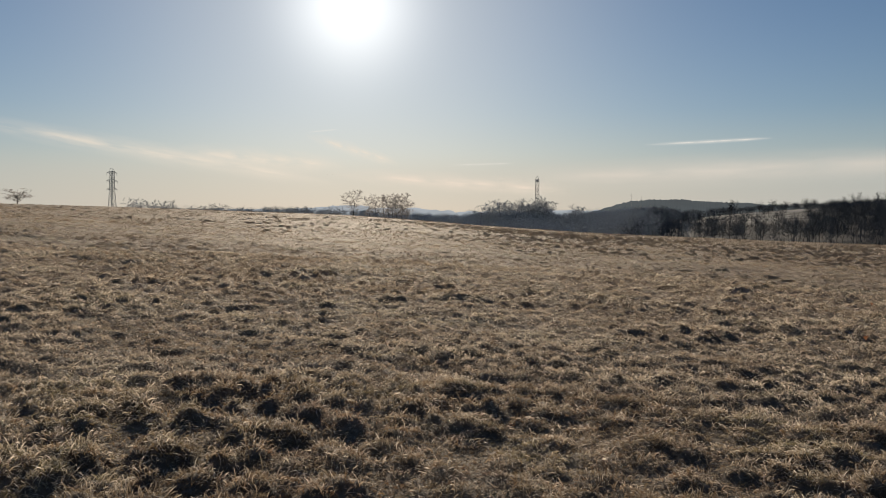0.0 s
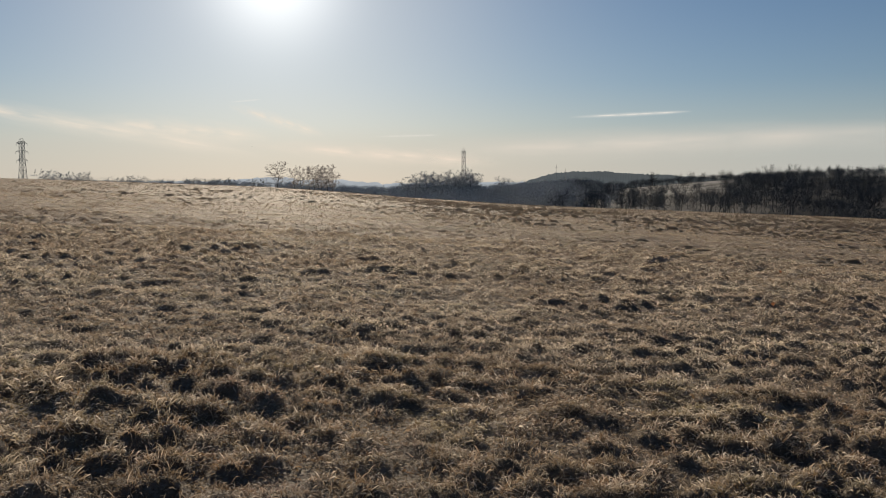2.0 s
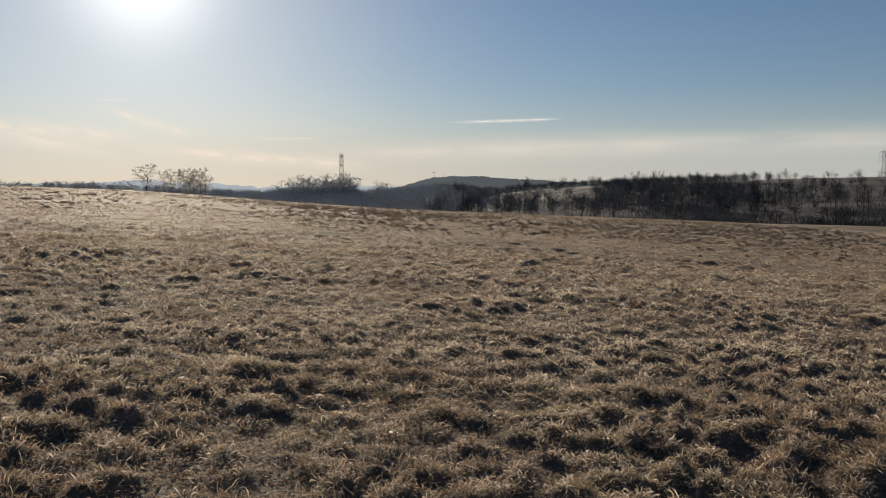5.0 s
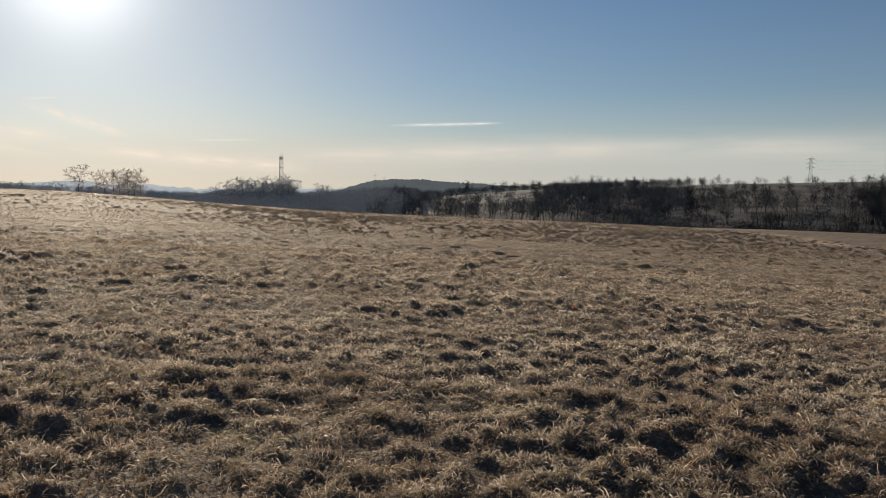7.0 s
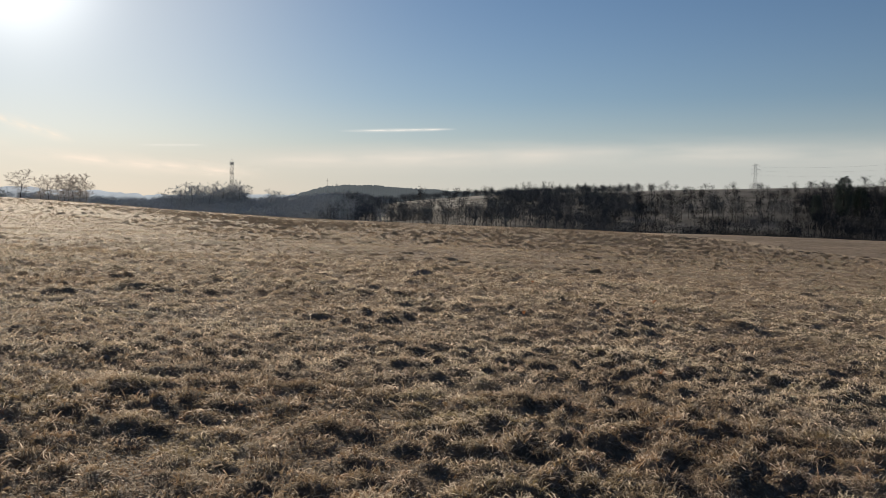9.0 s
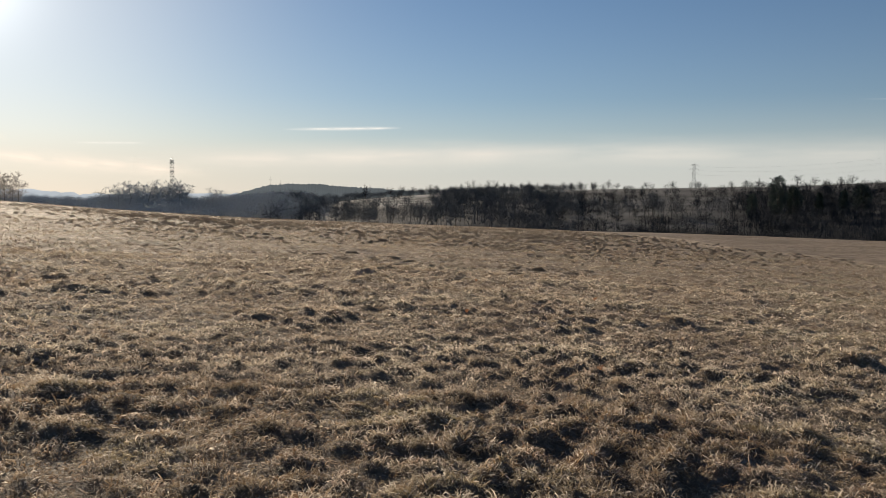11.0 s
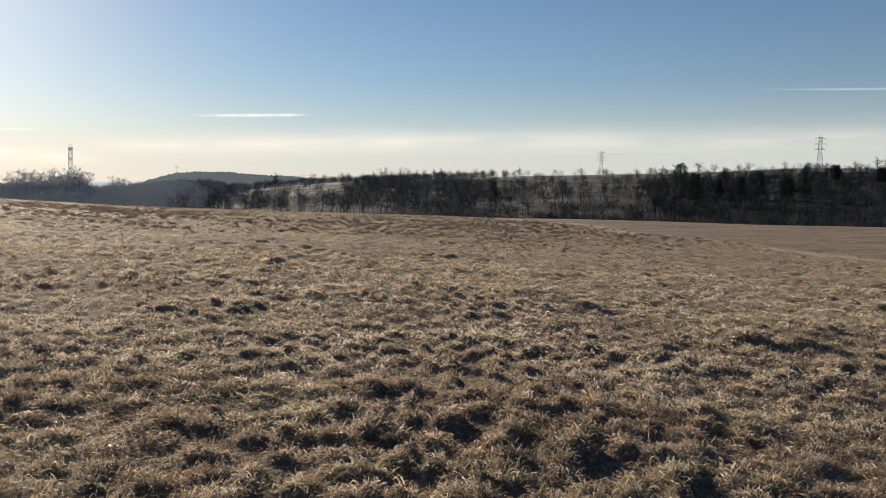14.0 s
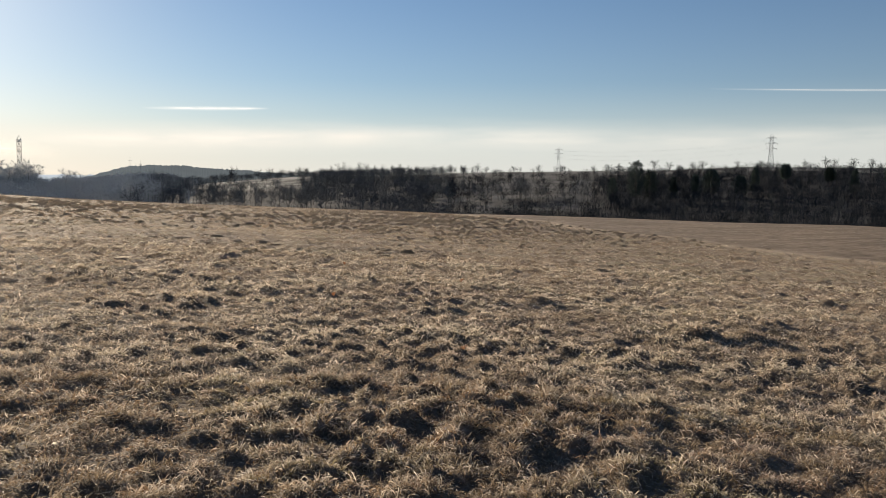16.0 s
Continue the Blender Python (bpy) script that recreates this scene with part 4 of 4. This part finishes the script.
def build_line():
    first, tops = None, []
    for az, r, el, turn in PYLONS:
        x, y, z = place(az, r)
        h = 1.55 + r * math.tan(radians(el)) - z
        if first is None:
            first = make_pylon(h)
            first.matrix_basis = pose(x, y, z, 0, 0, turn)
            first.scale = (0.76, 0.76, 1)
            h0 = h
        else:
            ob = copy_thing(first, pose(x, y, z, 0, 0, turn))
            ob.scale = (h / h0,) * 3 if az > 40 else (0.75 * h / h0, 0.75 * h / h0, h / h0)
        tops.append((x, y, z, h, radians(turn)))
    for t, reach in ((0.53, 0.15), (0.69, 0.17), (0.85, 0.15)):
        for side in (-1, 1):
            ends = [Vector((x + math.cos(w) * side * reach * h, y + math.sin(w) * side * reach * h, z + t * h)) for x, y, z, h, w in tops[2:]]
            vs, fs = [], []
            last = None
            for i in range(15):
                q = ends[0].lerp(ends[1], i / 14) - Vector((0, 0, 4 * 6.0 * (i / 14) * (1 - i / 14)))
                if last:
                    tube(vs, fs, last, q, 0.018, 0.018, 3)
                last = q
            tagged(part("power_cable", vs, fs, STEEL), "thin sagging power cable hung between two pylons", "cable", group="cables of the power line")


build_line()


def build_masts():
    for az, r, el, w in ((12.88, 1700, 1.4, 0.5), (13.51, 1720, 1.17, 0.4)):
        x, y = r * math.sin(radians(az)), r * math.cos(radians(az))
        z = float(land(x, y, False))
        zt = 1.55 + r * math.tan(radians(el))
        root = new("radio_mast")
        vs, fs = [], []
        tube(vs, fs, (x, y, z - 1), (x, y, zt), w, w * 0.4, 4)
        part("pole", vs, fs, STEEL, root)
        vs, fs = [], []
        tube(vs, fs, (x - 3.2, y, zt - 7), (x + 3.2, y, zt - 7), 0.3, 0.3, 4)
        part("antenna_arm", vs, fs, STEEL, root)
        tagged(root, "thin distant radio mast on the wooded hill", "mast")


# ------------------------------------------------------------------ far hills
def ridge(name, label, r, profile, seed, rough, mat, drop=60):
    """A wooded ridge of some depth at about r metres, with its skyline as (azimuth, elevation) in degrees."""
    az = np.linspace(profile[0][0], profile[-1][0], 420)
    el = np.interp(az, [p[0] for p in profile], [p[1] for p in profile])
    rows = []
    for k, (dr, s) in enumerate(((0, -1.0), (150, 0.3), (300, 0.75), (450, 1.0), (700, 0.6))):
        R = r + dr
        x, y = R * np.sin(np.radians(az)), R * np.cos(np.radians(az))
        topz = 1.55 + R * np.tan(np.radians(el))
        low = -drop
        z = low + (topz - low) * max(s, 0)
        z = z + (value_noise(az * 9 + k * 31, az * 0 + seed, seed) + 0.7 * value_noise(az * 31 + k * 7, az * 0, seed + 1) - 0.85) * rough * (1 if s == 1.0 else 0)
        rows.append(np.stack([x, y, z], -1))
    n = len(az)
    co = np.concatenate(rows)
    fs = [(k * n + i, k * n + i + 1, (k + 1) * n + i + 1, (k + 1) * n + i) for k in range(4) for i in range(n - 1)]
    ob = part(name, co.tolist(), fs, mat)
    ob.data.polygons.foreach_set("use_smooth", np.ones(len(fs), bool))
    return tagged(ob, label, "hills", kind="structure")


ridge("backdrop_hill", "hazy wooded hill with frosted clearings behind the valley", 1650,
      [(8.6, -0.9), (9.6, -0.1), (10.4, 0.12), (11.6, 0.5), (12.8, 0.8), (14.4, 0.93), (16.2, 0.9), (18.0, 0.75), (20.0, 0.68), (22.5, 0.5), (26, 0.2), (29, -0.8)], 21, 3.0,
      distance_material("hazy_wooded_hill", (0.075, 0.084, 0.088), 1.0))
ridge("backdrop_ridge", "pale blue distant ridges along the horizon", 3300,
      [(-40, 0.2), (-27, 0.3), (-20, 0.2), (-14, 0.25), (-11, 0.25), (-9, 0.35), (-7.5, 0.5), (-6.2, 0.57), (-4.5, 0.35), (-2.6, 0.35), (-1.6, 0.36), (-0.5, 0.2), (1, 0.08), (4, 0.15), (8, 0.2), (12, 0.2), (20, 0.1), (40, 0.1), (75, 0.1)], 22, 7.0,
      distance_material("haze_blue_ridge", (0.34, 0.365, 0.39), 1.0), 120)
build_masts()


# ------------------------------------------------------------------ vapour trails
def trail_material(name, dense, colour, glow, ragged=0.45):
    """Ice cloud lit by the sun: soft edges, frayed along its length."""
    m, nt, out = material(name)
    uv = nt.nodes.new("ShaderNodeUVMap")
    uv.uv_map = "along"
    sep = nt.nodes.new("ShaderNodeSeparateXYZ")
    nt.links.new(uv.outputs[0], sep.inputs[0])
    far = nt.nodes.new("ShaderNodeMapping")
    far.inputs["Scale"].default_value = (3.0, 1.3, 1.0)
    nt.links.new(uv.outputs[0], far.inputs[0])
    n = noise_node(nt, far.outputs[0], 2.2, 5.0)
    ends = ramp(nt, sep.outputs[0], [(0.0, (0, 0, 0)), (0.3, (0.9, 0.9, 0.9)), (0.8, (1, 1, 1)), (1.0, (0, 0, 0))])
    edge = ramp(nt, sep.outputs[1], [(0.0, (0, 0, 0)), (0.25, (0.3, 0.3, 0.3)), (0.5, (1, 1, 1)), (0.75, (0.3, 0.3, 0.3)), (1.0, (0, 0, 0))])
    a = math_node(nt, "MULTIPLY", math_node(nt, "MULTIPLY", ends, edge), ramp(nt, n, [(0.3, (ragged,) * 3), (0.62, (1, 1, 1))]))
    em = nt.nodes.new("ShaderNodeEmission")
    em.inputs["Color"].default_value, em.inputs["Strength"].default_value = (*colour, 1), glow
    tr = nt.nodes.new("ShaderNodeBsdfTransparent")
    mix = nt.nodes.new("ShaderNodeMixShader")
    nt.links.new(math_node(nt, "MULTIPLY", a, dense), mix.inputs[0])
    nt.links.new(tr.outputs[0], mix.inputs[1]), nt.links.new(em.outputs[0], mix.inputs[2])
    nt.links.new(mix.outputs[0], out.inputs["Surface"])
    return m


def vapour_trail(name, label, mat, a0, e0, a1, e1, thick, sag=0.0, r=4700.0):
    vs, fs, uvs = [], [], []
    n = 24
    for i in range(n + 1):
        t = i / n
        az, el = radians(a0 + (a1 - a0) * t), radians(e0 + (e1 - e0) * t + sag * math.sin(t * math.pi))
        for k in range(3):
            d = el + radians(thick) * (k - 1) * (0.6 + 0.4 * math.sin(t * 3.1))
            vs.append((r * math.sin(az) * math.cos(d), r * math.cos(az) * math.cos(d), 1.55 + r * math.sin(d)))
    for i in range(n):
        for k in range(2):
            q = (i * 3 + k, i * 3 + 3 + k, i * 3 + 4 + k, i * 3 + 1 + k)
            fs.append(q)
            uvs += [((j // 3) / n, (j % 3) / 2) for j in q]
    ob = part(name, vs, fs, mat)
    lay = ob.data.uv_layers.new(name="along")
    lay.data.foreach_set("uv", np.array(uvs, np.float32).ravel())
    ob.visible_shadow = False
    tagged(ob, label, "cloud", group="ice clouds low in the sky", kind="structure")


WHITE_TRAIL = "thin white vapour trail low in the winter sky"
FAINT = trail_material("faint_vapour_trail", 0.4, (1.0, 0.93, 0.84), 0.72)
vapour_trail("vapour_trail", WHITE_TRAIL, trail_material("vapour_trail", 0.85, (1.0, 0.93, 0.84), 0.72), 13.6, 4.58, 21.8, 4.83, 0.17)
vapour_trail("vapour_trail", WHITE_TRAIL, FAINT, 51.0, 6.35, 68.0, 5.7, 0.1, r=4690.0)
vapour_trail("vapour_trail", WHITE_TRAIL, FAINT, -9.4, 5.48, -7.2, 5.72, 0.1, r=4690.0)
vapour_trail("vapour_trail", WHITE_TRAIL, FAINT, 0.2, 3.3, 5.0, 3.44, 0.12, r=4690.0)
CREAM = trail_material("cream_cirrus", 0.75, (1.0, 0.87, 0.72), 0.7, 0.1)
THIN = trail_material("thin_cirrus", 0.33, (1.0, 0.9, 0.78), 0.62, 0.2)
BLUSH = trail_material("blush_cirrus", 0.42, (1.0, 0.85, 0.72), 0.7, 0.3)
PEACH = trail_material("peach_cirrus", 0.75, (1.0, 0.83, 0.68), 0.74, 0.15)
for i, (mat, a0, e0, a1, e1, thick, sag) in enumerate(((CREAM, -32, 5.9, -7, 2.0, 0.85, 0.2), (CREAM, -19, 4.1, -6.5, 3.2, 0.95, 0.2), (CREAM, -9.5, 5.3, -3, 3.4, 0.6, 0.0),
                                                   (PEACH, -8, 2.7, 9, 1.5, 0.8, 0.1), (THIN, 4, 2.4, 48, 3.6, 1.5, 0.0), (THIN, 24, 2.7, 75, 3.4, 1.6, 0.1), (BLUSH, 1, 2.2, 34, 3.3, 1.25, 0.1))):
    vapour_trail("cirrus_streak", "soft cream streak of thin cirrus above the horizon", mat, a0, e0, a1, e1, thick, radians(sag), 4600.0 + 8 * i)


# ------------------------------------------------------------------ landmarks in the field
def make_mound(rng):
    vs, fs = [], []
    rings, seg = 9, 22
    for i in range(rings):
        t = i / (rings - 1)
        for j in range(seg):
            a = 2 * math.pi * j / seg
            r = 0.3 * t * (1 + 0.22 * math.sin(a * 2 + 1) + rng.uniform(-0.18, 0.18))
            vs.append((math.cos(a) * r * 1.35, math.sin(a) * r, 0.11 * (1 - t * t) * (1 + rng.uniform(-0.6, 0.6)) - 0.05 * t))
    for i in range(rings - 1):
        for j in range(seg):
            k = (j + 1) % seg
            fs.append((i * seg + j, (i + 1) * seg + j, (i + 1) * seg + k, i * seg + k))
    ob = part("soil_mound", vs, fs, SOIL)
    return tagged(ob, "low dark mound of loose soil among the frosted grass", "mound", group="soil mounds in the field")


def build_landmarks():
    rng = random.Random(4)
    mound = make_mound(rng)
    spots = [(6.82, 18.8, 1.05), (0.16, 14.5, 0.42), (1.71, 16.7, 0.35), (5.98, 28.0, 0.45), (14.06, 35.3, 0.6), (13.1, 19.9, 0.4), (5.79, 7.28, 0.2)]
    for i, (x, y, s) in enumerate(spots):
        m = pose(x, y, float(land(x, y, False)) + 0.05, 0, 0, rng.uniform(-25, 25))
        ob = mound if i == 0 else copy_thing(mound, m)
        ob.matrix_basis = m
        ob.scale = (s, s, s)


build_landmarks()


def build_clods():
    """Frozen, rime-edged clods along a trodden line through the sward."""
    rng = random.Random(12)
    vs, fs = [], []
    for i in range(70):
        t = rng.random()
        cx, cy = -1.0 + 1.3 * t + rng.gauss(0, 0.3), 6.4 + 4.2 * t + rng.gauss(0, 0.35)
        cz = float(land(cx, cy))
        size = rng.uniform(0.014, 0.032)
        k = len(vs)
        for lat in (-0.4, 0.25, 0.8):
            for j in range(6):
                a = j * math.pi / 3 + lat
                q = size * math.sqrt(1 - lat * lat) * rng.uniform(0.75, 1.3)
                vs.append((cx + math.cos(a) * q * 1.3, cy + math.sin(a) * q, cz + size * lat * rng.uniform(0.6, 1.0) + 0.012))
        for lv in range(2):
            for j in range(6):
                m = (j + 1) % 6
                fs.append((k + lv * 6 + j, k + lv * 6 + m, k + lv * 6 + 6 + m, k + lv * 6 + 6 + j))
        fs.append(tuple(k + 12 + j for j in range(6)))
    ob = part("frozen_clods", vs, fs, SOIL)
    ob.data.polygons.foreach_set("use_smooth", np.ones(len(fs), bool))
    tagged(ob, "frozen grey-brown clods along a trodden line in the grass", "soil", kind="stuff")


build_clods()


def leaf_material():
    m, nt, out = material("rust_orange_leaf")
    geo = nt.nodes.new("ShaderNodeNewGeometry")
    n = noise_node(nt, geo.outputs["Position"], 60.0, 4.0)
    col = ramp(nt, n, [(0.3, (0.17, 0.075, 0.04)), (0.7, (0.34, 0.165, 0.085))])
    s = principled(nt, col, 0.6, 0.3)
    tr = nt.nodes.new("ShaderNodeBsdfTranslucent")
    nt.links.new(col, tr.inputs["Color"])
    mix = nt.nodes.new("ShaderNodeMixShader")
    mix.inputs[0].default_value = 0.45
    nt.links.new(s.outputs[0], mix.inputs[1]), nt.links.new(tr.outputs[0], mix.inputs[2])
    nt.links.new(mix.outputs[0], out.inputs["Surface"])
    return m


def make_leaf(mat):
    """A curled dead leaf, 14 cm long, with a lobed outline, and its stalk."""
    vs, fs = [], []
    n = 9
    for i in range(n):
        t = i / (n - 1)
        w = 0.045 * math.sin(math.pi * min(1, t * 0.92 + 0.06)) * (1 + 0.25 * math.sin(t * 19))
        x = -0.06 + 0.13 * t
        for k in (-1, -0.5, 0, 0.5, 1):
            vs.append((x, w * k, 0.035 * (abs(k) ** 1.6) + 0.03 * math.sin(t * 2.6) + 0.004))
    for i in range(n - 1):
        for k in range(4):
            fs.append((i * 5 + k, i * 5 + 5 + k, i * 5 + 6 + k, i * 5 + 1 + k))
    root = new("dead_leaf")
    part("blade", vs, fs, mat, root)
    vs, fs = [], []
    tube(vs, fs, (-0.1, 0.005, 0.03), (-0.055, 0, 0.012), 0.0015, 0.002, 4)
    part("stalk", vs, fs, mat, root)
    return tagged(root, "curled rust-orange dead leaf lying on frosted grass", "leaf", group="dead leaves on the grass")


def build_leaves():
    first = make_leaf(leaf_material())
    for i, (x, y, turn, up) in enumerate(LEAVES):
        z = float(land(x, y)) + up
        m = pose(x, y, z, 12 * (i % 3 - 1), 50, turn)
        ob = first if i == 0 else copy_thing(first, m)
        ob.matrix_basis = m
        ob.scale = (0.75,) * 3


LEAVES = [(5.86, 11.31, 75, 0.07), (9.2, 17.64, 40, 0.06), (9.74, 13.42, 110, 0.06), (5.32, 7.06, 65, 0.07)]
build_leaves()
